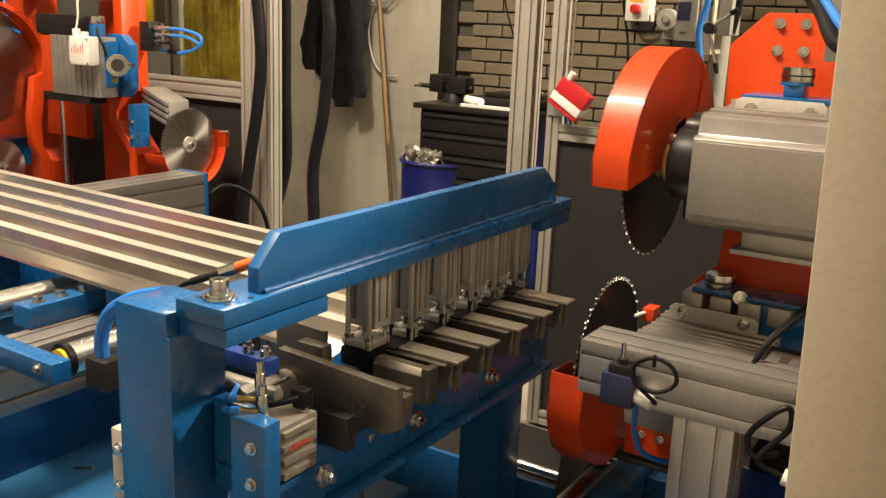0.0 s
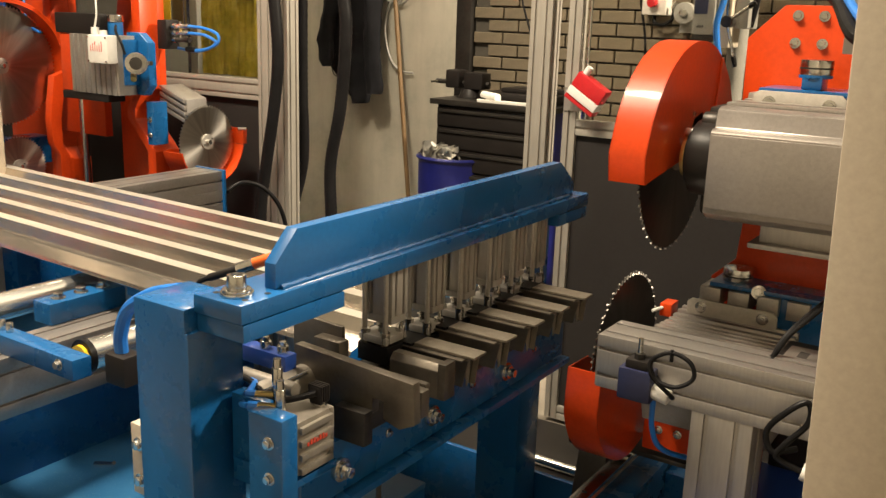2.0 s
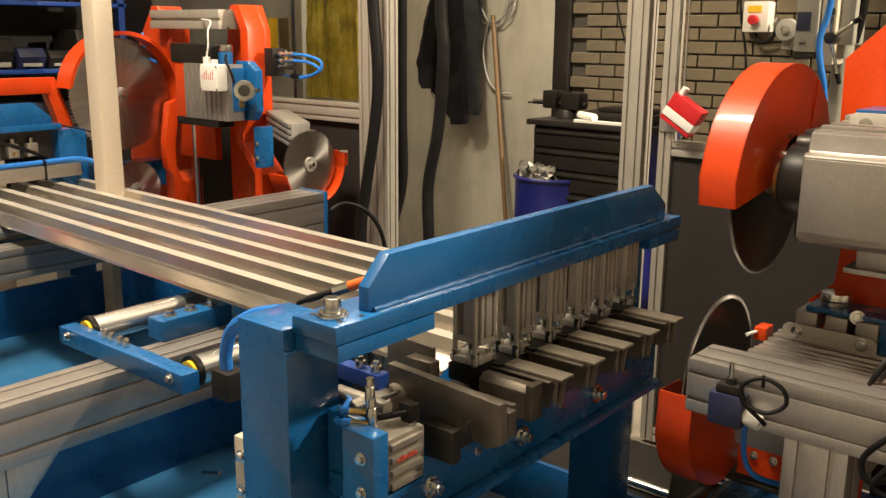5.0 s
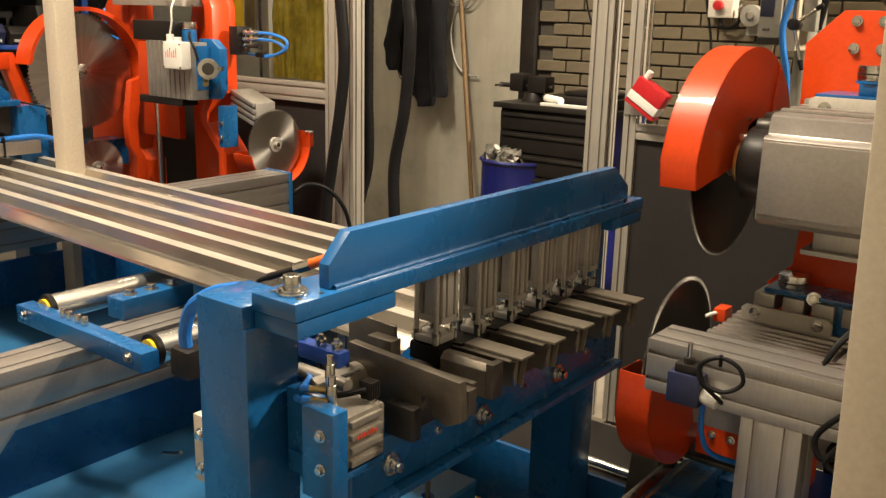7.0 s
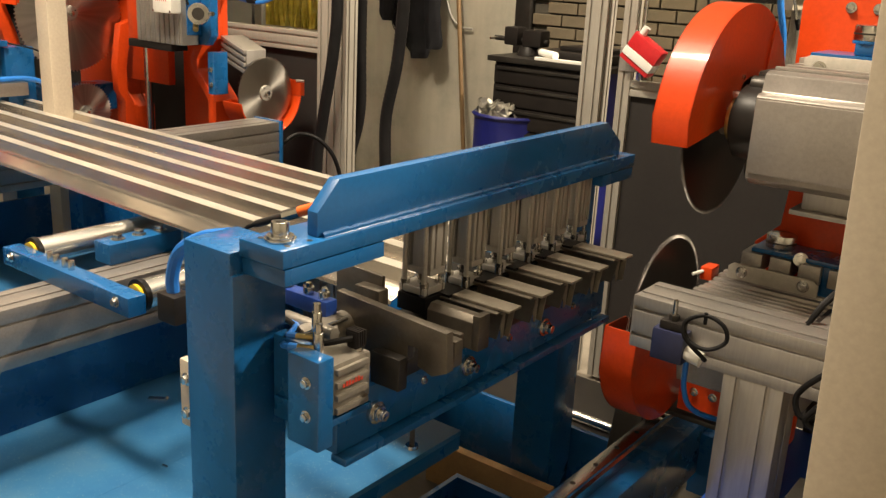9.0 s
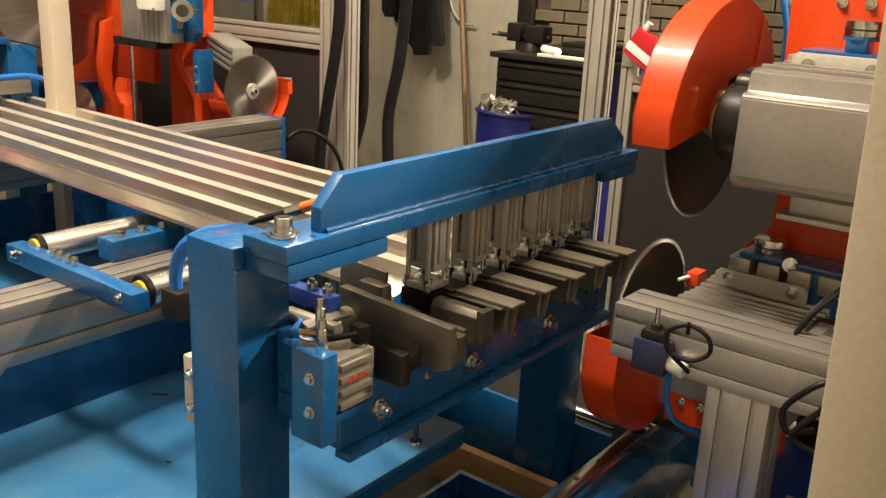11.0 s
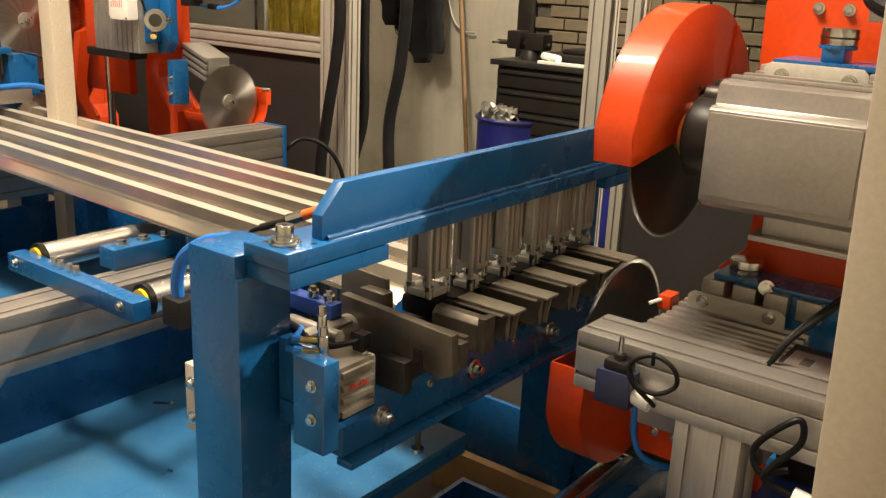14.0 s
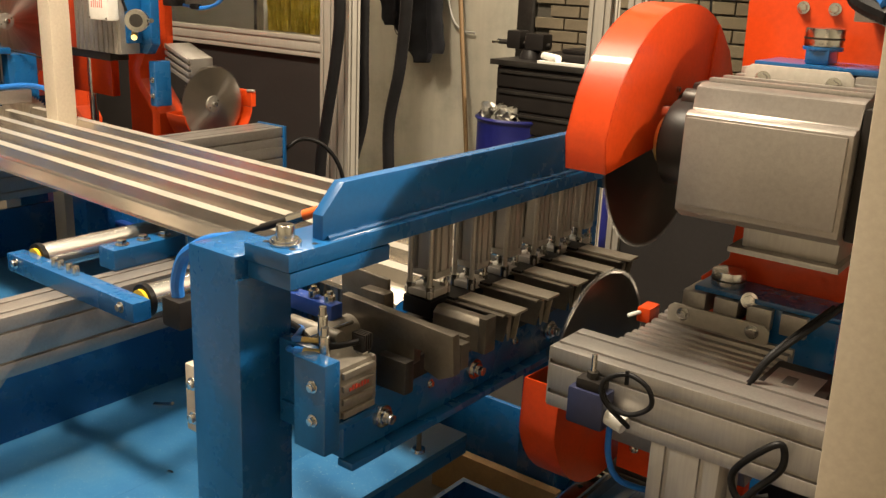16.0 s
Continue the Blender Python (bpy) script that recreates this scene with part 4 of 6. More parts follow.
    part("guard_bracket", B((-0.74, -0.45, 2.10, 2.14, 0.62, 0.70)), RED, th, "orange-red guard bracket", bevel=0.004)
    for k in range(4):
        bolt(lg, (-0.70 + 0.05 * k, 2.10, 0.68), (0, -1, 0), 0.008)
    fl = part("blade_sprayer", B((-0.72, -0.69, 2.08, 2.13, 0.985, 1.018)), RED, th, "small orange-red blade wiper", bevel=0.004)
    part("wiper_pin", C((-0.73, 2.06, 1.0), (-0.70, 2.10, 1.012), 0.0045, 8), WHITEPL, fl)
    # limit switch on the beam
    sw = part("limit_switch", B((-0.662, -0.590, 1.695, 1.739, 0.918, 0.987)), NAVY, th, "navy limit switch body", bevel=0.006)
    part("switch_head", B((-0.65, -0.60, 1.70, 1.735, 0.9855, 1.006)), BLACKPL, sw, "black switch head", bevel=0.005)
    part("plunger", C((-0.625, 1.717, 1.006), (-0.625, 1.717, 1.05), 0.0055, 10), STEEL, sw, "steel plunger")
    part("plunger_nut", C((-0.625, 1.717, 1.006), (-0.625, 1.717, 1.018), 0.011, 6), DARKSTEEL, sw)
    part("gland", C((-0.592, 1.717, 0.945), (-0.555, 1.715, 0.937), 0.016, 14), WHITEPL, sw, "white cable gland", bevel=0.002)
    loop = [(-0.555, 1.715, 0.907), (-0.545, 1.70, 0.915), (-0.59, 1.685, 0.965), (-0.595, 1.69, 1.005), (-0.555, 1.70, 1.03), (-0.51, 1.70, 1.015), (-0.50, 1.70, 0.975), (-0.535, 1.69, 0.948), (-0.58, 1.69, 0.955), (-0.60, 1.69, 0.99)]
    loop = [(-0.548 + (x + 0.548) * 0.88, y, 1.004 + (z - 0.985) * 0.8) for x, y, z in loop]
    part("switch_cable", T(loop, 0.0045), BLACK, th, "looped black cable")
    part("cable_tie", C((-0.553, 1.70, 1.022), (-0.553, 1.70, 1.046), 0.004, 8), BLACK, th)
    part("motor_cable", T([(-0.52, 1.90, 1.003), (-0.46, 1.86, 1.006), (-0.40, 1.84, 1.02), (-0.365, 1.86, 1.08), (-0.31, 1.95, 1.14), (-0.26, 2.05, 1.19), (-0.2, 2.2, 1.2)], 0.0055), BLACK, th, "black motor cable")
    part("motor_cable", T([(-0.385, 1.84, 0.985), (-0.392, 1.835, 1.02), (-0.37, 1.87, 1.08), (-0.31, 1.98, 1.15)], 0.0048), BLACK, th, "black motor cable")
    part("beam_cable", T([(-0.30, 1.72, 0.90), (-0.34, 1.70, 0.89), (-0.355, 1.70, 0.93), (-0.32, 1.70, 0.98), (-0.29, 1.71, 1.0), (-0.285, 1.71, 0.96), (-0.32, 1.70, 0.91), (-0.33, 1.70, 0.88), (-0.28, 1.71, 0.86)], 0.006), BLACK, th, "looped black cable")
    part("cable_gland", C((-0.285, 1.71, 0.862), (-0.25, 1.712, 0.855), 0.017, 14), WHITEPL, th, "white cable gland", bevel=0.002)
    part("air_hose", T([(-0.60, 1.75, 0.91), (-0.60, 1.76, 0.84), (-0.58, 1.78, 0.79), (-0.52, 1.84, 0.76), (-0.45, 1.9, 0.75)], 0.006), BLUEHOSE, th, "blue air hose")
    part("energy_cable", T([(-0.50, 2.30, 1.80), (-0.43, 2.22, 1.735), (-0.385, 2.12, 1.685), (-0.35, 2.05, 1.66), (-0.29, 2.0, 1.64)], 0.016, ribbed=0.05, steps=14), BLACK, th, "black ribbed cable hose")
    part("energy_hose", T([(-0.47, 2.28, 1.80), (-0.41, 2.20, 1.742), (-0.36, 2.10, 1.70), (-0.30, 2.0, 1.66)], 0.010), BLUEHOSE, th, "blue air hose")
    part("carriage_column", B((-0.5, -0.25, 2.45, 2.469, 0.50, 0.86)), DARKSTEEL, th, "dark carriage column", bevel=0.004)
    # the lower saw sits farther in and is this much larger than drawn above
    eye, f = Vector((0, 0, 1.68)), 1.112
    lower = ("carriage_beam", "lower_motor", "lower_spindle", "junction_box", "lower_blade", "lower_guard", "guard_bracket", "blade_sprayer", "limit_switch",
             "switch_cable", "cable_tie", "motor_cable", "beam_cable", "cable_gland", "air_hose")
    for ob in th.children:
        if ob.name.split(".")[0] in lower:
            ob.location = eye + (th.location + ob.location - eye) * f - th.location
            ob.data.transform(Matrix.Scale(f, 4))
            for sub in ob.children:
                sub.location = sub.location * f
                sub.data.transform(Matrix.Scale(f, 4))
    return th, blades


def left_station():
    th = thing("saw_station", "double saw portal with orange-red plates", "saw", (-3.2, 2.5, 0.62), group="saw stations")
    F = 2.46
    part("back_plate", Pz([(-3.34, 0.62), (-3.34, 1.62), (-3.30, 1.80), (-3.13, 1.80), (-3.085, 1.70), (-3.085, 1.345), (-3.14, 1.265), (-3.14, 1.225), (-3.025, 1.10), (-3.025, 0.62)], "xz", F + 0.09, F + 0.13), RED, th, "orange-red portal plate", bevel=0.003)
    part("back_plate", Pz([(-4.16, 0.62), (-4.16, 1.45), (-3.90, 1.80), (-3.72, 1.80), (-3.66, 1.72), (-3.66, 1.05), (-3.62, 1.0), (-3.62, 0.62)], "xz", F + 0.09, F + 0.13), RED, th, "orange-red portal plate", bevel=0.003)
    for edge, w in (([(-3.16, 1.80), (-3.13, 1.80), (-3.075, 1.70), (-3.075, 1.345), (-3.13, 1.265), (-3.13, 1.225), (-3.015, 1.10), (-3.015, 0.62)], 0.05),
                    ([(-3.76, 1.80), (-3.72, 1.80), (-3.66, 1.72), (-3.66, 1.05), (-3.62, 1.0), (-3.62, 0.62)], 0.05)):
        part("side_flange", Pz(edge[1:] + [(x - w, z) for x, z in reversed(edge[1:])], "xz", F, F + 0.0895), RED, th, "bright edge of the orange-red plate", bevel=0.003)
    part("cross_plate", B((-3.66, -3.34, F + 0.01, F + 0.045, 1.13, 1.285)), RED, th, "orange-red cross plate", bevel=0.003)
    part("spindle_bracket", B((-3.84, -3.76, 2.15, F - 0.001, 1.36, 1.48)), RED, th, bevel=0.004)
    part("base_plate", B((-4.16, -2.965, F - 0.05, F + 0.2, 0.60, 0.6195)), BLUE_DARK, th, bevel=0.003)
    bm = bmesh.new()
    profile(bm, "yz", F - 0.05, F + 0.05, 1.70, 1.78, -3.70, -3.20, 1, 1, 0.012)
    part("top_bar", bm, FRAME_ALU, th, "pale aluminium top bar", bevel=0.001)
    part("screw_shaft", C((-3.5, F + 0.02, 0.65), (-3.5, F + 0.02, 1.28), 0.017, 14), STEEL, th, "bright lifting spindle")
    # upper motor
    pts = []
    n = 9
    for k in range(n):
        x = -3.335 + k * 0.032
        pts += [(x, F - 0.14), (x + 0.020, F - 0.14), (x + 0.020, F - 0.133), (x + 0.032, F - 0.133)]
    pts += [(-3.047, F - 0.052), (-3.335, F - 0.052)]
    mo = part("upper_motor", Pz(pts, "xy", 1.331, 1.56), CAST, th, "ribbed aluminium motor", bevel=0.001)
    part("motor_cap", B((-3.44, -3.17, F - 0.13, F - 0.02, 1.5605, 1.64)), BLACKPL, mo, "black motor cover", bevel=0.006)
    part("motor_base", B((-3.41, -3.12, F - 0.135, F - 0.052, 1.30, 1.3305)), BLACKPL, mo, bevel=0.003)
    part("terminal_box", B((-3.155, -3.035, F - 0.19, F - 0.1405, 1.455, 1.562)), WHITEPL, mo, "white terminal box", bevel=0.008)
    for k in range(2):
        part("gland", C((-3.135 + 0.05 * k, F - 0.165, 1.562), (-3.135 + 0.05 * k, F - 0.165, 1.59 - 0.01 * k), 0.015, 12), WHITEPL, mo)
    for k in range(6):
        part("print_bar", B((-3.135 + 0.013 * k, -3.131 + 0.013 * k, F - 0.1908, F - 0.1898, 1.50, 1.522 + 0.008 * (k % 3))), REDINK, mo, "faded red lettering bar")
    for x in (-3.148, -3.042):
        for z in (1.463, 1.553):
            part("lid_screw", C((x, F - 0.19, z), (x, F - 0.193, z), 0.004, 8), STEEL, mo)
    part("motor_cable", T([(-3.135, F - 0.165, 1.59), (-3.12, F - 0.165, 1.64), (-3.125, F - 0.16, 1.69), (-3.16, F - 0.12, 1.73), (-3.3, F - 0.06, 1.74)], 0.004), WHITEPL, th, "white cable")
    # red block standing in for the red reflected in the motor's side
    part("red_side", B((-3.42, -3.337, F - 0.125, F - 0.005, 1.332, 1.555)), RED, th, bevel=0.002)
    # blue adjusting slide
    sl = part("adjusting_slide", Pz([(-3.11, 1.33), (-3.11, 1.573), (-3.035, 1.573), (-2.985, 1.535), (-2.985, 1.37), (-3.02, 1.33)], "xz", F - 0.04, F - 0.001), BLUE, th, "blue adjusting slide", bevel=0.004)
    part("slide_block", B((-3.095, -3.04, F - 0.11, F - 0.041, 1.37, 1.547)), BLUE, sl, "blue slide block", bevel=0.006)
    part("guide_strip", B((-3.075, -3.06, F - 0.116, F - 0.1105, 1.36, 1.55)), BLUE_DARK, sl, bevel=0.002)
    for z in (1.39, 1.445, 1.525):
        bolt(sl, (-3.085, F - 0.11, z), (0, -1, 0), 0.007, mat=DARKSTEEL)
    part("spindle_nut", C((-3.135, F - 0.07, 1.55), (-3.135, F - 0.07, 1.61), 0.030, 16), BLUE, sl, bevel=0.003)
    part("spindle_knob", C((-3.135, F - 0.07, 1.61), (-3.135, F - 0.07, 1.638), 0.033, 20), STEEL, sl, "knurled steel knob", bevel=0.003)
    part("knob_axle", C((-3.04, F - 0.075, 1.455), (-2.975, F - 0.10, 1.458), 0.018, 14), BLUE, sl)
    kn = part("knob", C((-2.975, F - 0.10, 1.458), (-2.94, F - 0.135, 1.462), 0.042, 28), STEEL, sl, "knurled steel knob", bevel=0.004)
    part("knob_face", C((-2.94, F - 0.135, 1.462), (-2.937, F - 0.138, 1.462), 0.024, 20), DARKSTEEL, kn)
    part("knob_pin", C((-2.935, F - 0.10, 1.462), (-2.895, F - 0.10, 1.464), 0.009, 10), STEEL, sl)
    part("clamp_lever", C((-3.00, F - 0.10, 1.425), (-2.965, F - 0.13, 1.40), 0.012, 10), BRASS, sl, "brass clamp lever")
    part("lever_end", C((-2.985, F - 0.11, 1.42), (-2.95, F - 0.13, 1.425), 0.007, 10), STEEL, sl)
    part("slide_cable", T([(-3.12, F - 0.08, 1.60), (-3.07, F - 0.12, 1.575), (-3.03, F - 0.13, 1.54), (-3.02, F - 0.12, 1.49)], 0.005), BLACK, sl, "thin black cable")
    # upper blade and ring guard
    bc = (-3.61, 2.185, 1.42)
    blades = [blade_mesh(th, "upper_blade", bc, 0.245, 96, 0.02)]
    ring = arc((bc[1], bc[2]), 0.268, -10, 172, 40)
    rim(th, "ring_guard", ring, -3.66, -3.55, 0.006, (bc[1], bc[2]), "orange-red ring guard")
    part("guard_cheek", Pz(arc((bc[1], bc[2]), 0.267, 10, 170, 36) + arc((bc[1], bc[2]), 0.252, 170, 10, 36), "yz", -3.558, -3.552), RED, th, "orange-red guard lip")
    part("spindle", C((-3.62, bc[1], bc[2]), (-3.80, bc[1], bc[2]), 0.03, 16), DARKSTEEL, th)
    # lower blade, small, with motor, bracket and guard
    lc = (-2.88, 2.612, 1.142)
    blades.append(blade_mesh(th, "lower_blade", lc, 0.150, 66, 0.02))
    br = part("bracket", B((-2.985, -2.945, 2.40, 2.47, 1.14, 1.31)), BLUE, th, "blue bracket", bevel=0.004)
    for z in (1.18, 1.24):
        bolt(br, (-2.965, 2.40, z), (0, -1, 0), 0.008)
    # slanting motor of slotted aluminium
    pts = [(-3.05, 1.366), (-2.905, 1.317), (-2.905, 1.215), (-3.05, 1.264)]
    lm = part("lower_motor", Pz(pts, "xz", 2.535, 2.64), ALU, th, "slanting slotted aluminium motor", bevel=0.003)
    for k in range(4):
        d = 0.026 * k
        part("motor_rib", Pz([(-3.049, 1.366 - d), (-2.906, 1.317 - d), (-2.906, 1.301 - d), (-3.049, 1.350 - d)], "xz", 2.52, 2.5345), ALU_LIGHT, lm, bevel=0.002)
    part("hub_cover", C((-2.905, 2.60, 1.16), (-2.89, 2.60, 1.16), 0.06, 20), DARKSTEEL, lm, "dark hub cover")
    gp = arc((lc[1], lc[2]), 0.17, 190, 352, 26)
    rim(th, "lower_guard", gp, -2.95, -2.84, 0.005, (lc[1], lc[2]), "orange-red lower guard")
    part("guard_cheek", Pz(arc((lc[1], lc[2]), 0.169, 190, 352, 26) + arc((lc[1], lc[2]), 0.125, 352, 190, 26), "yz", -2.955, -2.95), RED, th)
    part("guard_tip", B((-2.95, -2.84, 2.775, 2.80, 1.12, 1.185)), RED, th, "orange-red tip with pin", bevel=0.003)
    part("tip_pin", C((-2.86, 2.77, 1.185), (-2.83, 2.785, 1.185), 0.006, 8), CAST, th)
    blades.append(blade_mesh(th, "front_blade", (-3.53, 2.18, 1.015), 0.125, 60, 0.018))
    part("front_axle", C((-3.53, 2.18, 1.015), (-3.75, 2.18, 1.015), 0.02, 14), DARKSTEEL, th)
    part("axle_mount", B((-3.84, -3.72, 2.10, 2.459, 0.98, 1.10)), BLUE, th, "blue axle mount", bevel=0.005)
    part("leg_guard", Pz([(-3.66, 1.10), (-3.56, 1.02), (-3.56, 0.80), (-3.66, 0.80)], "xz", F - 0.04, F - 0.001), RED, th, "orange-red side guard", bevel=0.002)
    part("print_bar", B((-3.63, -3.585, F - 0.0425, F - 0.04, 0.93, 1.02)), LABEL, th)
    # valve block behind the plate
    vb = part("valve_block", B((-3.04, -2.985, 2.515, 2.58, 1.51, 1.625)), BLACKPL, th, "black valve block", bevel=0.004)
    for k in range(3):
        z = 1.548 + 0.026 * k
        part("port", C((-2.985, 2.54, z), (-2.955, 2.54, z), 0.012, 12), STEEL, vb, "nickel port", bevel=0.001)
        part("flow_valve", C((-2.955, 2.54, z), (-2.905, 2.54, z + 0.002), 0.009, 12), STEEL if k else DARKSTEEL, vb, bevel=0.001)
        part("valve_screw", C((-2.93, 2.54, z), (-2.93, 2.54, z + 0.02), 0.006, 10), BRASS if k == 1 else STEEL, vb)
        part("end_nut", C((-2.905, 2.54, z + 0.002), (-2.88, 2.54, z + 0.003), 0.011, 8), BLACKPL if k == 0 else STEEL, vb)
    for k in (1, 2):
        z = 1.551 + 0.026 * k
        part("air_hose", T([(-2.88, 2.54, z), (-2.80, 2.545, z - 0.005), (-2.755 + 0.01 * k, 2.55, z - 0.025), (-2.75 + 0.008 * k, 2.55, 1.545), (-2.79, 2.555, 1.522), (-2.87, 2.56, 1.515 - 0.004 * k), (-2.97, 2.57, 1.513), (-3.05, 2.58, 1.52)], 0.006), BLUEHOSE, vb, "blue air hose")
    part("hose_sleeve", C((-2.92, 2.56, 1.513), (-2.87, 2.56, 1.513), 0.011, 12), BLACK, vb, "black sleeve")
    part("guard_arm", Pz([(2.385, 1.375), (2.445, 1.395), (2.405, 1.19), (2.405, 1.08), (2.435, 1.03), (2.43, 0.80), (2.385, 0.80), (2.39, 1.04), (2.36, 1.09), (2.355, 1.20)], "yz", -3.595, -3.55), RED, th, "orange-red folded guard arm", bevel=0.003)
    part("air_hose", T([(-3.72, 2.38, 1.68), (-3.68, 2.36, 1.62), (-3.62, 2.34, 1.575), (-3.56, 2.34, 1.555)], 0.006), BLUEHOSE, th, "blue air hose")
    return th, blades


K = 1.14   # the far station, larger and farther by this factor about the eye
RIGHT, RIGHT_BLADES = right_station()
LEFT, LEFT_BLADES = left_station()
LEFT.scale = (K, K, K)
LEFT.location = (-3.2 * K, 2.5 * K, 1.68 + (0.62 - 1.68) * K)


def left_bench():
    th = thing("saw_bench", "silver aluminium profile saw bench with blue end plate", "frame", (-3.06, 2.5, 0))
    x0, x1, y0, y1 = -3.146, -2.987, 2.22, 2.79
    bm = bmesh.new()
    profile(bm, "xz", x0, x1, 0.90, 0.985, y0, y1, 2, 1, 0.008)
    part("top_rail", bm, ALU_LIGHT, th, "slotted aluminium rail", bevel=0.001)
    bm = bmesh.new()
    profile(bm, "xz", x0, x1, 0.80, 0.8995, y0, y1, 2, 1, 0.008)
    part("mid_rail", bm, ALU_LIGHT, th, "slotted aluminium rail", bevel=0.001)
    part("end_plate", B((x0 - 0.01, x1 + 0.008, y1 + 0.001, y1 + 0.016, 0.55, 0.989)), BLUE, th, "blue end plate", bevel=0.002)
    for k in range(8):
        part("slat", B((x1 - 0.08, x1 - 0.01, 2.24 + 0.066 * k, 2.28 + 0.066 * k, 0.60, 0.7995)), ALU, th, "aluminium upright", bevel=0.002)
    part("low_rail", B((x0, x1, y0, y1, 0.52, 0.5995)), ALU, th, bevel=0.003)
    for y in (2.5, 2.7):
        part("leg", B((x0 + 0.02, x1 - 0.04, y, y + 0.08, 0.0, 0.5195)), ALU, th, bevel=0.002)
    zt = 1.68 + (0.60 - 1.68) * K
    rl = thing("guide_rail", "steel linear guide under the saw portal", "rail", (-3.9, 2.7, zt - 0.05), group="guide rails")
    for x in (-4.3, -3.5):
        part("rail", B((x - 0.03, x + 0.03, 2.3, 3.3, zt - 0.04, zt - 0.0005)), STEEL, rl, bevel=0.002)
        part("rail_beam", B((x - 0.06, x + 0.06, 2.3, 3.3, zt - 0.16, zt - 0.0405)), BLUE_DARK, rl, bevel=0.003)
        for y in (2.52, 3.2):
            part("stand", B((x - 0.04, x + 0.04, y, y + 0.08, 0, zt - 0.1605)), BLUE_DARK, rl)


def far_clamp():
    X = -4.1
    th = thing("clamping_portal", "far blue clamping portal with small valves", "machine frame", (X, 1.8, 0))
    part("beam_plate", B((X - 0.06, X + 0.06, 0.7, 2.13, 1.245, 1.272)), BLUE, th, bevel=0.003)
    part("beam_web", Pz([(0.7, 1.272), (0.7, 1.37), (2.02, 1.37), (2.10, 1.30), (2.10, 1.272)], "yz", X, X + 0.03), BLUE, th, "blue chamfered beam web", bevel=0.002)
    part("post", B((X - 0.10, X + 0.04, 2.12, 2.26, 0, 1.24)), BLUE, th, bevel=0.008)
    part("post", B((X - 0.10, X + 0.04, 0.6, 0.7, 0, 1.24)), BLUE, th, bevel=0.008)
    part("press_bar", B((X + 0.02, X + 0.08, 0.9, 2.20, 1.025, 1.085)), ALU_LIGHT, th, "pale aluminium press bar", bevel=0.004)
    part("hose_run", T([(X + 0.06, 0.9, 1.098), (X + 0.06, 1.5, 1.098), (X + 0.06, 2.0, 1.10), (X + 0.07, 2.2, 1.10), (X + 0.10, 2.30, 1.06), (X + 0.10, 2.32, 1.02)], 0.012), BLUEHOSE, th, "blue air hose tied to the bar")
    for y in (1.15, 1.45, 1.75, 2.02):
        part("cable_tie", B((X + 0.015, X + 0.086, y, y + 0.008, 1.02, 1.112)), BLACK, th, "black cable tie")
    part("black_plug", C((X + 0.10, 2.31, 1.05), (X + 0.10, 2.34, 0.99), 0.02, 12), BLACKPL, th)
    part("valve_rail", B((X - 0.02, X + 0.01, 0.9, 2.1, 1.12, 1.244)), DARKSTEEL, th)
    for k in range(12):
        y = 1.0 + 0.088 * k
        v = part("valve", B((X + 0.01, X + 0.045, y, y + 0.05, 1.13, 1.19)), CAST, th, "small grey valve", bevel=0.004)
        part("knob", C((X + 0.03, y + 0.025, 1.19), (X + 0.03, y + 0.025, 1.215), 0.012, 10), STEEL, v)
        part("port", C((X + 0.045, y + 0.025, 1.15), (X + 0.06, y + 0.025, 1.15), 0.009, 8), BRASS, v)
    for k in range(4):
        part("cable", T([(X + 0.05, 1.3 + 0.1 * k, 1.2), (X + 0.07, 1.55 + 0.08 * k, 1.215 + 0.006 * k), (X + 0.08, 1.85, 1.20), (X + 0.06, 2.05, 1.12)], 0.006), BLACK, th, "black cable")
    part("wire", T([(X + 0.02, 2.14, 1.26), (X + 0.1, 2.26, 1.22), (X + 0.14, 2.36, 1.12), (X + 0.12, 2.36, 1.03), (X + 0.10, 2.33, 1.0)], 0.004), BLACK, th, "thin black wire")
    part("lower_bar", B((X - 0.05, X + 0.04, 0.701, 2.119, 0.86, 0.93)), ALU, th, bevel=0.003)
    rb = thing("guard_beam", "orange-red box beam of the far saw guard", "beam", (-4.2, 1.6, 1.4))
    part("box_beam", B((-4.24, -4.17, 0.5, 2.16, 1.40, 1.475)), RED, rb, "orange-red box beam", bevel=0.006)
    part("strut", Pz([(2.12, 1.475), (2.19, 1.475), (2.25, 1.30), (2.31, 1.05), (2.24, 1.05), (2.18, 1.30)], "yz", -4.24, -4.18), RED, rb, "orange-red bent strut", bevel=0.004)
    part("trim_strip", B((-4.168, -4.16, 0.5, 1.9, 1.388, 1.40)), WHITEPL, rb)
    part("stand", B((-4.24, -4.18, 0.5, 0.56, 0, 1.40)), RED, rb)
    part("stand", B((-4.24, -4.18, 2.24, 2.31, 0, 1.05)), RED, rb)


left_bench()
far_clamp()


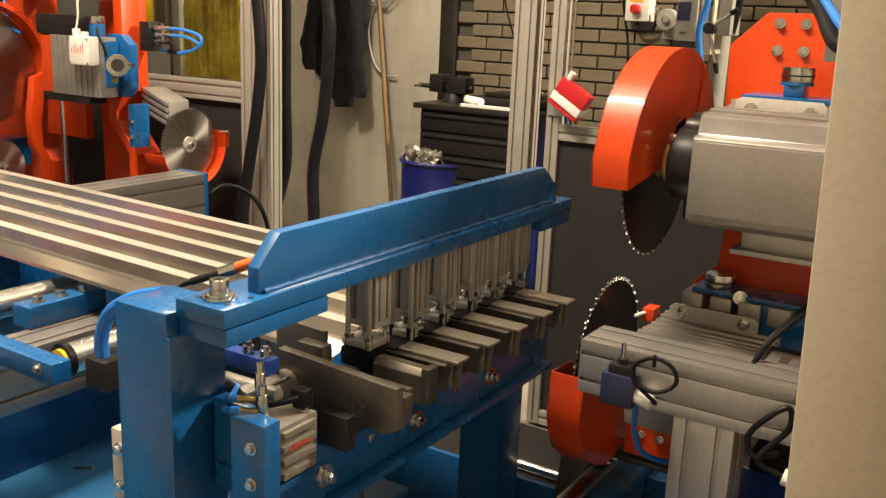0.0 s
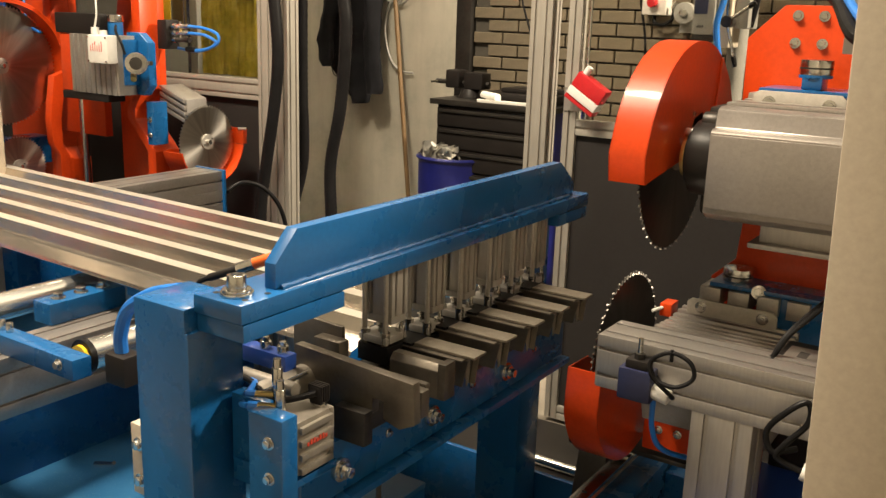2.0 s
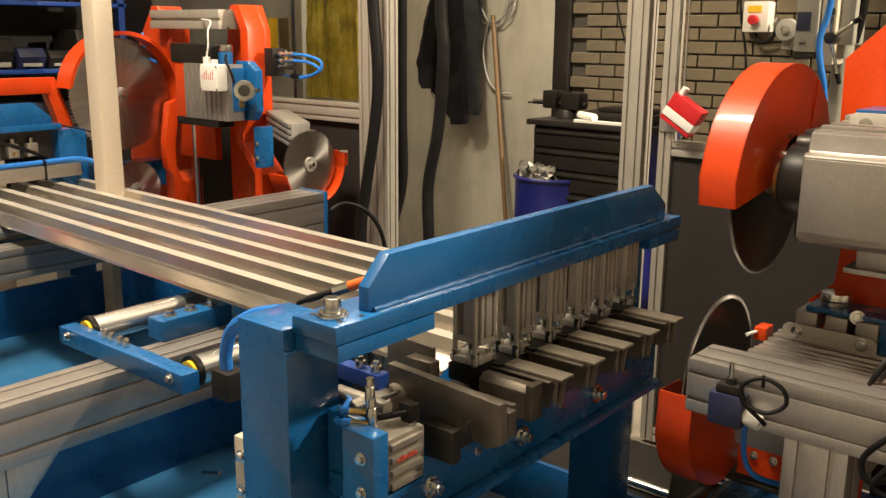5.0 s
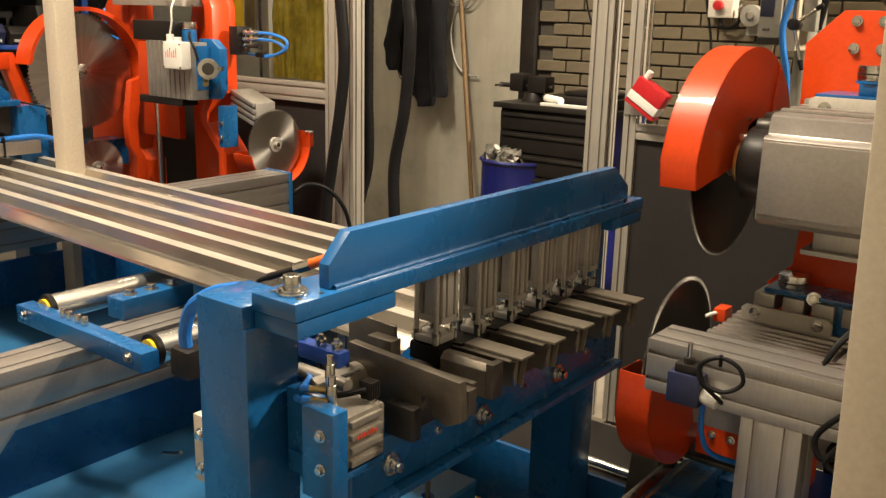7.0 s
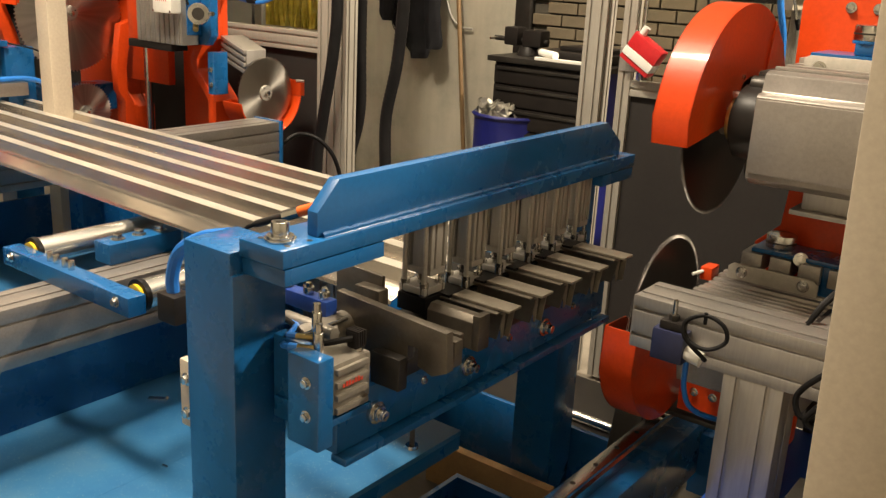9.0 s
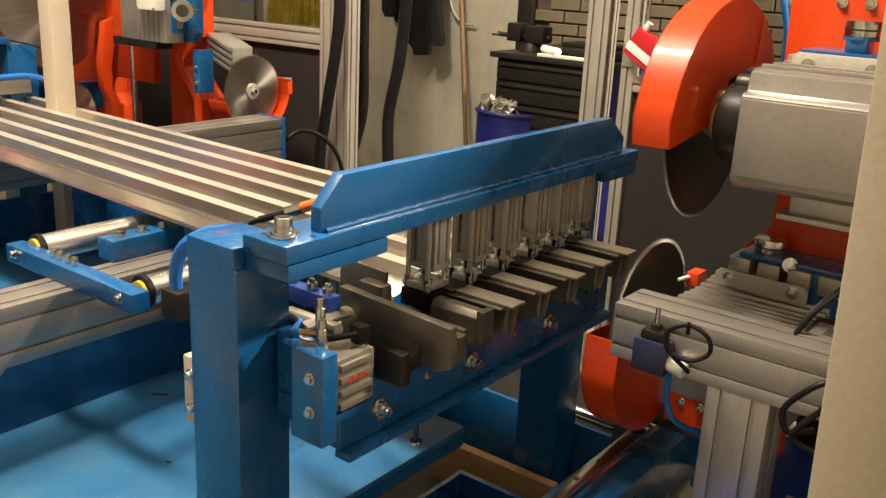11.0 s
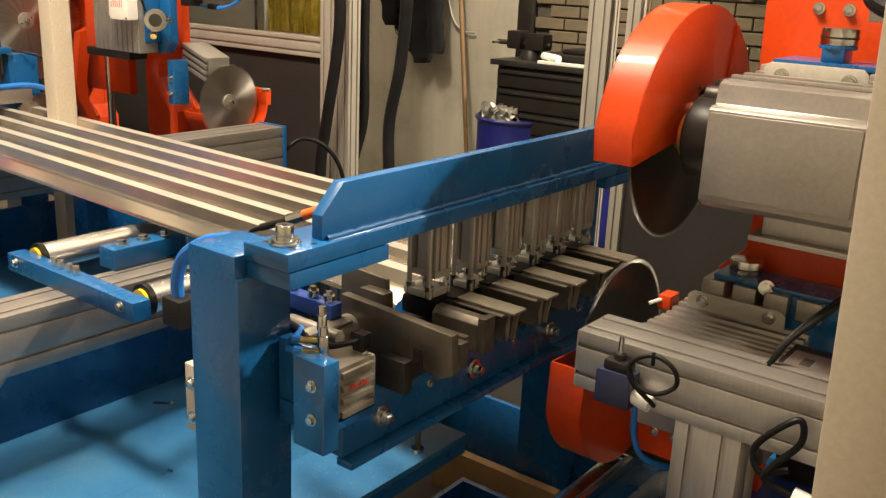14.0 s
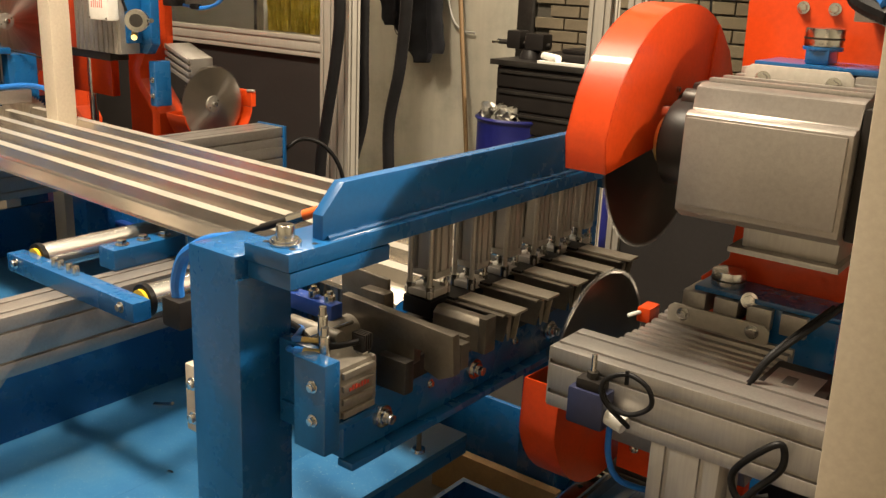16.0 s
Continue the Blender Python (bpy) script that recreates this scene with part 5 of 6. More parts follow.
def motions():
    walk(RIGHT, [(t, pose(-0.6, 2.1 - d, 0.456)) for t, d in ((0, 0), (8.8, 0), (9.2, 0.016), (11.5, 0.151), (13.0, 0.240), (14.5, 0.331), (16.0, 0.421))])
    walk(LEFT, [(t, pose(-3.2 * K, (2.5 - d) * K, 1.68 + (0.62 - 1.68) * K)) for t, d in ((0, 0), (8.8, 0), (9.2, 0.012), (11.5, 0.110), (13.0, 0.172), (14.5, 0.234), (16.0, 0.294))])
    for blade in (*RIGHT_BLADES, LEFT_BLADES[1]):
        x, y, z = blade.location
        rows, a = [], 0.0
        for k in range(241):
            t = k / 15
            speed = 0 if t < 2.2 else min(1, (t - 2.2) / 1.2)
            a += 78 * speed
            rows.append((t, pose(x, y, z, a % 360)))
        walk(blade, rows)


# ---- fence, posts and the hall behind ----
FY = 3.34


def fence():
    th = thing("safety_fence", "silver aluminium safety fence with dark panels", "fence", (-2.6, FY, 0))
    for x0, x1 in ((-3.265, -3.07), (-1.775, -1.68)):
        bm = bmesh.new()
        profile(bm, "xy", x0, x1, FY - 0.04, FY + 0.04, 0, 3.0, 4 if x0 < -3 else 2, 2, 0.010)
        part("post", bm, FRAME_ALU, th, "slotted aluminium post", bevel=0.0012)
    for x0, x1, z in ((-6.0, -3.265, 1.24), (-6.0, -3.265, 0.10)):
        bm = bmesh.new()
        profile(bm, "yz", FY - 0.03, FY + 0.03, z, z + 0.10, x0, x1 - 0.001, 1, 2, 0.009)
        part("rail", bm, FRAME_ALU, th, "slotted aluminium rail", bevel=0.001)
    part("lower_panel", B((-6.0, -3.267, FY - 0.006, FY + 0.006, 0.20, 1.2395)), PANEL, th, "anthracite infill panel")
    g = part("window_pane", B((-6.0, -3.267, FY - 0.003, FY + 0.003, 1.3405, 3.0)), GLASS, th, "clear polycarbonate pane")
    dr = thing("safety_door", "aluminium safety door with dark panel and clear pane", "door", (-1.0, FY, 0))
    # the unseen upper part is this tall to cut off the east lamp
    for x0, x1 in ((-1.615, -1.56), (-0.30, -0.245)):
        bm = bmesh.new()
        profile(bm, "xy", x0, x1, FY - 0.025, FY + 0.025, 0.02, 3.04, 1, 1, 0.009)
        part("stile", bm, FRAME_ALU, dr, "slotted aluminium stile", bevel=0.001)
    for z in (0.02, 1.235, 2.98):
        bm = bmesh.new()
        profile(bm, "yz", FY - 0.022, FY + 0.022, z, z + 0.06, -1.5595, -0.3005, 1, 1, 0.009)
        part("door_rail", bm, FRAME_ALU, dr, "aluminium rail", bevel=0.001)
    part("lower_panel", B((-1.5595, -0.3005, FY - 0.005, FY + 0.005, 0.08, 1.2345)), PANEL, dr, "anthracite door panel")
    g = part("pane", B((-1.5595, -0.3005, FY - 0.003, FY + 0.003, 1.2955, 2.98)), GLASS, dr, "clear polycarbonate pane")
    # unseen fence field, added beyond the door to block the east lamp
    side = thing("side_fence", "unseen aluminium fence field with dark panels, added to shade the machine", "fence", (0.8, FY, 0))
    part("lower_panel", B((-0.24, 1.84, FY - 0.005, FY + 0.005, 0.08, 3.0)), PANEL, side, "anthracite infill panel")
    for z in (0.02, 3.0):
        bm = bmesh.new()
        profile(bm, "yz", FY - 0.022, FY + 0.022, z, z + 0.04 + 0.02 * (z < 1), -0.24, 1.84, 1, 1, 0.009)
        part("rail", bm, FRAME_ALU, side, "aluminium rail", bevel=0.001)
    bm = bmesh.new()
    profile(bm, "xy", 1.8405, 1.90, FY - 0.025, FY + 0.025, 0, 3.04, 1, 1, 0.009)
    part("post", bm, FRAME_ALU, side, "slotted aluminium post", bevel=0.001)
    part("bolt_rod", C((-1.52, FY - 0.03, 1.30), (-1.52, FY - 0.03, 2.0), 0.006, 8), STEEL, dr)
    sw = thing("door_switch", "red and white safety switch hanging at the door", "switch", (-1.5, FY - 0.05, 1.4))
    def tilt(b):
        bmesh.ops.rotate(b, verts=b.verts, cent=(-1.50, FY - 0.06, 1.40), matrix=Matrix.Rotation(radians(32), 3, "Y"))
        return b
    part("housing", tilt(B((-1.57, -1.43, FY - 0.09, FY - 0.03, 1.40, 1.46))), SIGNALRED, sw, "red switch housing", bevel=0.006)
    part("cover", tilt(B((-1.57, -1.43, FY - 0.092, FY - 0.03, 1.365, 1.3995))), WHITEPL, sw, "white cover", bevel=0.005)
    part("base", tilt(B((-1.57, -1.43, FY - 0.085, FY - 0.03, 1.345, 1.3645))), SIGNALRED, sw, bevel=0.004)
    part("shackle", tilt(C((-1.55, FY - 0.06, 1.46), (-1.55, FY - 0.06, 1.49), 0.014, 12)), WHITEPL, sw)
    part("mount", B((-1.612, -1.49, FY - 0.031, FY - 0.0255, 1.33, 1.42)), ALU, sw)


def posts():
    th = thing("cream_post", "cream painted square steel post close to the viewer", "post", (-0.13, 1.11, 0))
    bm = Pz([(-0.206, 2.3), (-0.09, 2.3), (-0.035, 0.0), (-0.151, 0.0)], "xz", 1.10, 1.20)
    part("shaft", bm, BEIGE, th, bevel=0.004)
    part("foot", B((-0.20, 0.02, 1.05, 1.25, 0.0, 0.012)), BEIGE, th)
    for x, y in ((-3.66, 2.13), (-4.62, 2.05)):
        t2 = thing("cream_post", "cream painted slender steel post", "post", (x, y, 0), group="cream posts")
        part("shaft", B((x - 0.045, x + 0.045, y - 0.045, y + 0.045, 0.0, 3.0)), BEIGE, t2, bevel=0.004)
        part("foot", B((x - 0.08, x + 0.08, y - 0.08, y + 0.08, 0.0, 0.01)), BEIGE, t2)


fence()
posts()


def wall_things():
    W = 4.66
    # hoses at the fence post
    for nm, pts, r in (("black hose hanging along the fence post", [(-3.09, 3.2, 5.19), (-3.09, 3.2, 3.1), (-3.08, 3.2, 2.3), (-3.065, 3.2, 1.85), (-3.035, 3.2, 1.5), (-3.06, 3.2, 1.25), (-3.12, 3.2, 0.95), (-3.16, 3.2, 0.7), (-3.15, 3.2, 0.3), (-3.1, 3.22, 0.04)], 0.028),
                       ("black hose hanging behind the fence post", [(-3.16, 3.5, 5.19), (-3.16, 3.5, 3.1), (-3.16, 3.5, 1.8), (-3.16, 3.5, 1.3), (-3.155, 3.5, 0.95), (-3.215, 3.5, 0.72)], 0.031),
                       ("ribbed black suction hose in the opening", [(-2.77, FY, 5.19), (-2.77, FY, 3.1), (-2.765, FY, 1.9), (-2.745, FY, 1.6), (-2.775, FY, 1.25), (-2.835, FY, 0.97), (-2.83, FY, 0.7), (-2.82, FY, 0.3), (-2.80, FY, 0.04)], 0.029)):
        solid("hanging_hose", T(pts, r, 14, 26, 0.03), BLACK, nm, "hose", at=pts[-1], group="hanging hoses")
    solid("floor_cable", T([(-3.02, 2.81, 0.86), (-2.98, 2.9, 0.92), (-2.93, 3.0, 0.88), (-2.90, 3.08, 0.75), (-2.90, 3.12, 0.5), (-2.9, 3.12, 0.01)], 0.010, 12, 10), BLACK, "thick black cable looping behind the bench", "cable", at=(-2.8, 2.9, 0.0))
    # jacket, hung by its collar
    def cloth_tube(rows, depth, y, seed, steps=7, n=44):
        """A hanging cloth body: rows of height, left and right edge, with slanting folds."""
        bm, rings = bmesh.new(), []
        for (z0, l0, r0), (z1, l1, r1) in zip(rows, rows[1:]):
            for k in range(steps):
                t = k / steps
                z, l, r = z0 + (z1 - z0) * t, l0 + (l1 - l0) * t, r0 + (r1 - r0) * t
                ring, w = [], (r - l) / 2
                for i in range(n):
                    a = 2 * math.pi * i / n
                    u = (l + r) / 2 + w * math.cos(a)
                    fold = 0.008 * math.sin(u * 40 + z * 9 + seed) + 0.005 * math.sin(u * 24 - z * 26 + 2 * seed)
                    ring.append(bm.verts.new((u + 0.004 * math.sin(z * 55 + seed), y + depth * math.sin(a) * (1 - 0.35 * abs(math.cos(a))) + fold * (abs(math.sin(a)) ** 0.5), z)))
                rings.append(ring)
        for a, b in zip(rings, rings[1:]):
            for i in range(n):
                bm.faces.new((a[i], a[(i + 1) % n], b[(i + 1) % n], b[i]))
        bm.faces.new(rings[0]), bm.faces.new(rings[-1][::-1])
        bmesh.ops.recalc_face_normals(bm, faces=bm.faces)
        return bm

    jk = thing("jacket", "black work jacket hanging on the plaster wall", "jacket", (-3.61, W - 0.1, 1.6))
    rows = [(2.12, -3.66, -3.55), (2.06, -3.74, -3.47), (1.92, -3.775, -3.44), (1.77, -3.805, -3.45), (1.60, -3.85, -3.47), (1.44, -3.893, -3.49), (1.33, -3.835, -3.51), (1.23, -3.755, -3.53), (1.14, -3.672, -3.553), (1.13, -3.66, -3.56)]
    part("body", cloth_tube(rows, 0.07, W - 0.12, 0.4), CLOTH, jk)
    part("sleeve", cloth_tube([(2.0, -3.53, -3.45), (1.90, -3.54, -3.42), (1.77, -3.53, -3.405), (1.48, -3.525, -3.405), (1.22, -3.497, -3.382), (1.20, -3.49, -3.39)], 0.05, W - 0.20, 1.7), CLOTH, jk, "hanging sleeve")
    part("sleeve", cloth_tube([(1.95, -3.77, -3.69), (1.70, -3.86, -3.74), (1.50, -3.90, -3.78), (1.38, -3.88, -3.77), (1.34, -3.85, -3.79)], 0.045, W - 0.19, 3.1), CLOTH, jk, "folded sleeve")
    part("hook", C((-3.61, W, 2.09), (-3.61, W - 0.12, 2.10), 0.008, 8), STEEL, jk)
    part("cord", T([(-3.74, W - 0.2, 1.43), (-3.78, W - 0.2, 1.37), (-3.76, W - 0.2, 1.30), (-3.71, W - 0.19, 1.28)], 0.003), BLACK, jk)
    solid("cable_coil", T([(-3.42 + 0.13 * math.cos(k * 0.7) - 0.03 * math.sin(k), W - 0.03 - 0.004 * (k % 3), 1.88 + 0.15 * math.sin(k * 0.7) + 0.01 * (k % 4)) for k in range(40)], 0.006, 8, 5), GREYPAINT, "grey cable coiled on the wall", "cable", at=(-3.42, W - 0.03, 1.88))
    solid("hanging_wire", T([(-3.45, W - 0.03, 1.78), (-3.50, W - 0.03, 1.6), (-3.46, W - 0.03, 1.42), (-3.38, W - 0.03, 1.34), (-3.28, W - 0.03, 1.33)], 0.007, 8), GREYPAINT, "grey wire hanging from the coil", "cable", at=(-3.4, W - 0.03, 1.4))
    bro = thing("broom", "broom with wooden handle leaning on the wall", "broom", (-3.1, W - 0.12, 0))
    part("handle", C((-3.425, W - 0.035, 1.80), (-3.10, W - 0.22, 0.06), 0.014, 14), WOOD, bro)
    part("head", B((-3.28, -2.95, W - 0.26, W - 0.18, 0.05, 0.10)), WOOD, bro, bevel=0.01)
    part("bristles", B((-3.28, -2.95, W - 0.27, W - 0.17, 0.0, 0.05)), BLACK, bro)
    # drum with scrap
    dc = (-2.76, 4.34)
    d = thing("drum", "dark blue steel drum filled with metal scrap", "drum", (*dc, 0))
    bm = bmesh.new()
    prof = [(0, 0.21), (0.02, 0.217), (0.30, 0.215), (0.315, 0.225), (0.33, 0.215), (0.60, 0.215), (0.615, 0.225), (0.63, 0.215), (0.89, 0.215), (0.90, 0.223), (0.915, 0.223), (0.92, 0.217), (0.90, 0.208), (0.75, 0.208)]
    rg = [[bm.verts.new((dc[0] + r * math.cos(2 * math.pi * k / 40), dc[1] + r * math.sin(2 * math.pi * k / 40), z)) for k in range(40)] for z, r in prof]
    for a, b in zip(rg, rg[1:]):
        for k in range(40):
            bm.faces.new((a[k], a[(k + 1) % 40], b[(k + 1) % 40], b[k]))
    bm.faces.new(rg[0][::-1]), bm.faces.new(rg[-1])
    part("shell", bm, DRUM, d)
    for z in (0.908, ):
        bm = bmesh.new()
        pts = arc((dc[0], dc[1]), 0.2235, 0, 357, 60)
        tube(bm, [(x, y, z) for x, y in pts], 0.006, 8, 1)
        part("rim", bm, DRUM, d, "rolled drum rim")
    sc = bmesh.new()
    rnd = random.Random(4)
    for k in range(90):
        v = bmesh.ops.create_grid(sc, x_segments=2, y_segments=3, size=0.035)["verts"]
        for q in v:
            q.co += Vector((rnd.uniform(-.014, .014), rnd.uniform(-.014, .014), rnd.uniform(-.03, .03)))
        r, a = 0.17 * math.sqrt(rnd.random()), rnd.random() * 6.28
        m = Matrix.Translation((dc[0] + r * math.cos(a), dc[1] + r * math.sin(a), 0.89 + rnd.random() * (0.14 - 0.45 * r))) @ Euler((rnd.random() * 3, rnd.random() * 3, rnd.random() * 6)).to_matrix().to_4x4()
        bmesh.ops.transform(sc, matrix=m, verts=v)
    solid("metal_scrap", sc, SCRAP, "crumpled bright metal offcuts heaped in the drum", "scrap", kind="stuff", at=(dc[0], dc[1], 0.9), soft=False)
    # tool cabinet
    x0, x1, y0, y1, zt = -2.83, -2.20, 4.22, 4.62, 1.235
    cb = thing("tool_cabinet", "black drawer cabinet with dark blue side", "cabinet", (-2.5, 4.4, 0))
    part("body", B((x0, x1, y0 + 0.02, y1, 0.05, zt - 0.03)), BLACKPL, cb, bevel=0.004)
    part("side", B((x1, x1 + 0.07, y0, y1, 0.0, zt - 0.03)), DRUM, cb, "dark blue side panel", bevel=0.004)
    part("worktop", B((x0 - 0.03, x1 + 0.09, y0 - 0.02, y1 + 0.02, zt - 0.03, zt)), DARKSTEEL, cb, "dark worktop", bevel=0.004)
    z = zt - 0.04
    for k, h in enumerate((0.11, 0.12, 0.12, 0.15, 0.17, 0.20, 0.22)):
        z -= h
        dw = part("drawer", B((x0 + 0.01, x1 - 0.01, y0, y0 + 0.02, z + 0.006, z + h - 0.006)), BLACKPL, cb, "black drawer front", bevel=0.003)
        part("drawer_handle", B((x0 + 0.03, x1 - 0.03, y0 - 0.012, y0, z + h - 0.03, z + h - 0.014)), DARKSTEEL, dw, bevel=0.002)
    for k in range(4):
        part("wheel", C((x0 + 0.08 + 0.45 * (k % 2), y0 + 0.08 + 0.24 * (k // 2), 0.025), (x0 + 0.11 + 0.45 * (k % 2), y0 + 0.08 + 0.24 * (k // 2), 0.025), 0.025, 12), BLACK, cb)
    vs = thing("bench_vise", "black cast iron bench vise on the cabinet", "vise", (-2.75, 4.4, zt))
    part("base", C((-2.72, 4.40, zt), (-2.72, 4.40, zt + 0.05), 0.07, 18, 0.05), BLACKPL, vs, bevel=0.004)
    part("fixed_jaw", B((-2.74, -2.62, 4.35, 4.45, zt + 0.05, zt + 0.14)), BLACKPL, vs, bevel=0.012)
    part("moving_jaw", B((-2.86, -2.77, 4.35, 4.45, zt + 0.05, zt + 0.15)), BLACKPL, vs, bevel=0.012)
    part("screw", C((-2.95, 4.40, zt + 0.08), (-2.60, 4.40, zt + 0.08), 0.014, 12), DARKSTEEL, vs)
    part("handle", C((-2.93, 4.32, zt + 0.08), (-2.93, 4.48, zt + 0.08), 0.007, 8), STEEL, vs)
    tray = thing("tool_tray", "shallow black tool tray on the cabinet", "tray", (-2.4, 4.4, zt))
    part("tray_body", B((-2.60, -2.16, 4.28, 4.55, zt + 0.0005, zt + 0.05)), BLACKPL, tray, bevel=0.01)
    part("tray_lid", B((-2.5, -2.2, 4.35, 4.54, zt + 0.0505, zt + 0.075)), BLACKPL, tray, bevel=0.01)
    solid("paper_roll", C((-2.56, 4.27, zt + 0.035), (-2.44, 4.22, zt + 0.03), 0.022, 14), PAPER, "rolled white paper on the cabinet", "paper", at=(-2.5, 4.25, zt), bevel=0.002)
    solid("white_ruler", B((-2.56, -2.15, 4.205, 4.235, zt + 0.0005, zt + 0.016)), PAPER, "white flat strip on the cabinet edge", "strip", at=(-2.35, 4.22, zt), bevel=0.002)
    # drill press and switch box before the brick wall
    dp = thing("drill_press", "grey-beige drill press with lever arms", "drill press", (-1.3, 4.3, 0))
    part("column", C((-1.285, 4.44, 0.0), (-1.285, 4.44, 2.4), 0.045, 20), GREYPAINT, dp)
    hd = part("head", B((-1.425, -1.325, 4.18, 4.40, 1.628, 2.0)), GREYPAINT, dp, "grey-beige drill head", bevel=0.012)
    part("window", B((-1.417, -1.357, 4.174, 4.1795, 1.72, 1.80)), NAVY, hd, "dark display window", bevel=0.002)
    for k in range(4):
        part("print_bar", B((-1.40 + 0.008 * k, -1.395 + 0.008 * k, 4.176, 4.1795, 1.66, 1.668 + 0.004 * (k % 2))), INK, hd)
    part("quill_guard", B((-1.424, -1.326, 4.19, 4.38, 1.598, 1.6275)), DARKSTEEL, dp, bevel=0.003)
    part("front_cover", B((-1.3245, -1.255, 4.20, 4.36, 1.575, 2.0)), BEIGE, dp, "cream front cover", bevel=0.012)
    part("side_cover", B((-1.2545, -1.19, 4.24, 4.40, 1.66, 2.0)), GREYPAINT, dp, "grey side cover", bevel=0.012)
    hb = part("lever_hub", C((-1.262, 4.22, 1.69), (-1.262, 4.15, 1.69), 0.026, 16), DARKSTEEL, dp, "dark lever hub", bevel=0.003)
    for ex, ez in ((-1.263, 1.80), (-1.16, 1.765), (-1.212, 1.52)):
        d = (ex + 1.262, ez - 1.69)
        lv = part("lever", C((-1.262, 4.165, 1.69), (ex, 4.165, ez), 0.0075, 10), STEEL, dp, "bright lever arm")
        part("lever_knob", C((ex - 0.12 * d[0], 4.165, ez - 0.12 * d[1]), (ex + 0.14 * d[0], 4.165, ez + 0.14 * d[1]), 0.013, 12, 0.009), BLACKPL, lv, "black lever knob")
    part("blue_hose", T([(-1.24, 4.12, 2.1), (-1.262, 4.11, 1.81), (-1.285, 4.10, 1.69), (-1.275, 4.10, 1.59), (-1.25, 4.12, 1.45), (-1.25, 4.16, 1.2)], 0.014), BLUEHOSE, dp, "blue hose")
    part("side_hose", T([(-1.17, 4.30, 2.0), (-1.18, 4.30, 1.8), (-1.20, 4.30, 1.67)], 0.018), BLACK, dp, "black hose")
    part("table", B((-1.50, -1.15, 4.12, 4.40, 1.00, 1.04)), GREYPAINT, dp, bevel=0.005)
    part("base", B((-1.50, -1.10, 4.1, 4.6, 0.0, 0.06)), GREYPAINT, dp, bevel=0.01)
    sb = thing("switch_box", "pale grey box with red emergency button and round dial", "switch box", (-1.76, 4.6, 1.7))
    part("box", B((-1.829, -1.70, 4.58, 4.69, 1.712, 1.86)), LABEL, sb, "pale grey button box", bevel=0.008)
    part("yellow_plate", B((-1.805, -1.735, 4.576, 4.5795, 1.808, 1.84)), YELLOW, sb, "yellow label")
    part("button", C((-1.769, 4.58, 1.772), (-1.769, 4.545, 1.772), 0.024, 18), SIGNALRED, sb, "red button", bevel=0.004)
    part("dial", C((-1.598, 4.60, 1.725), (-1.598, 4.55, 1.725), 0.052, 28), GREYPAINT, sb, "grey round dial", bevel=0.004)
    part("dial_hub", C((-1.598, 4.55, 1.725), (-1.598, 4.535, 1.725), 0.020, 16), STEEL, sb, bevel=0.002)
    part("mount", B((-1.63, -1.56, 4.60, 4.69, 1.63, 1.72)), GREYPAINT, sb, bevel=0.003)
    part("conduit", T([(-1.775, 4.62, 1.712), (-1.765, 4.61, 1.675), (-1.72, 4.60, 1.665), (-1.675, 4.60, 1.69), (-1.66, 4.60, 1.74), (-1.64, 4.6, 1.76)], 0.009), BLACK, sb, "black conduit")
    part("conduit_gland", C((-1.672, 4.60, 1.745), (-1.650, 4.60, 1.775), 0.014, 12), STEEL, sb, "nickel gland")
    solid("wall_cable", T([(-1.89, 4.665, 2.0), (-1.87, 4.66, 1.79), (-1.825, 4.66, 1.56), (-1.82, 4.66, 1.2), (-1.82, 4.66, 0.0)], 0.007, 8), BLACK, "black cable running down the brick wall", "cable", at=(-2, 4.66, 0))
    solid("wall_cable", T([(-2.62, 4.665, 2.0), (-2.56, 4.66, 1.75), (-2.49, 4.66, 1.55), (-2.46, 4.66, 1.3), (-2.45, 4.66, 0.8)], 0.006, 8), BLACK, "thin black cable slanting over the bricks", "cable", at=(-2.5, 4.66, 1))


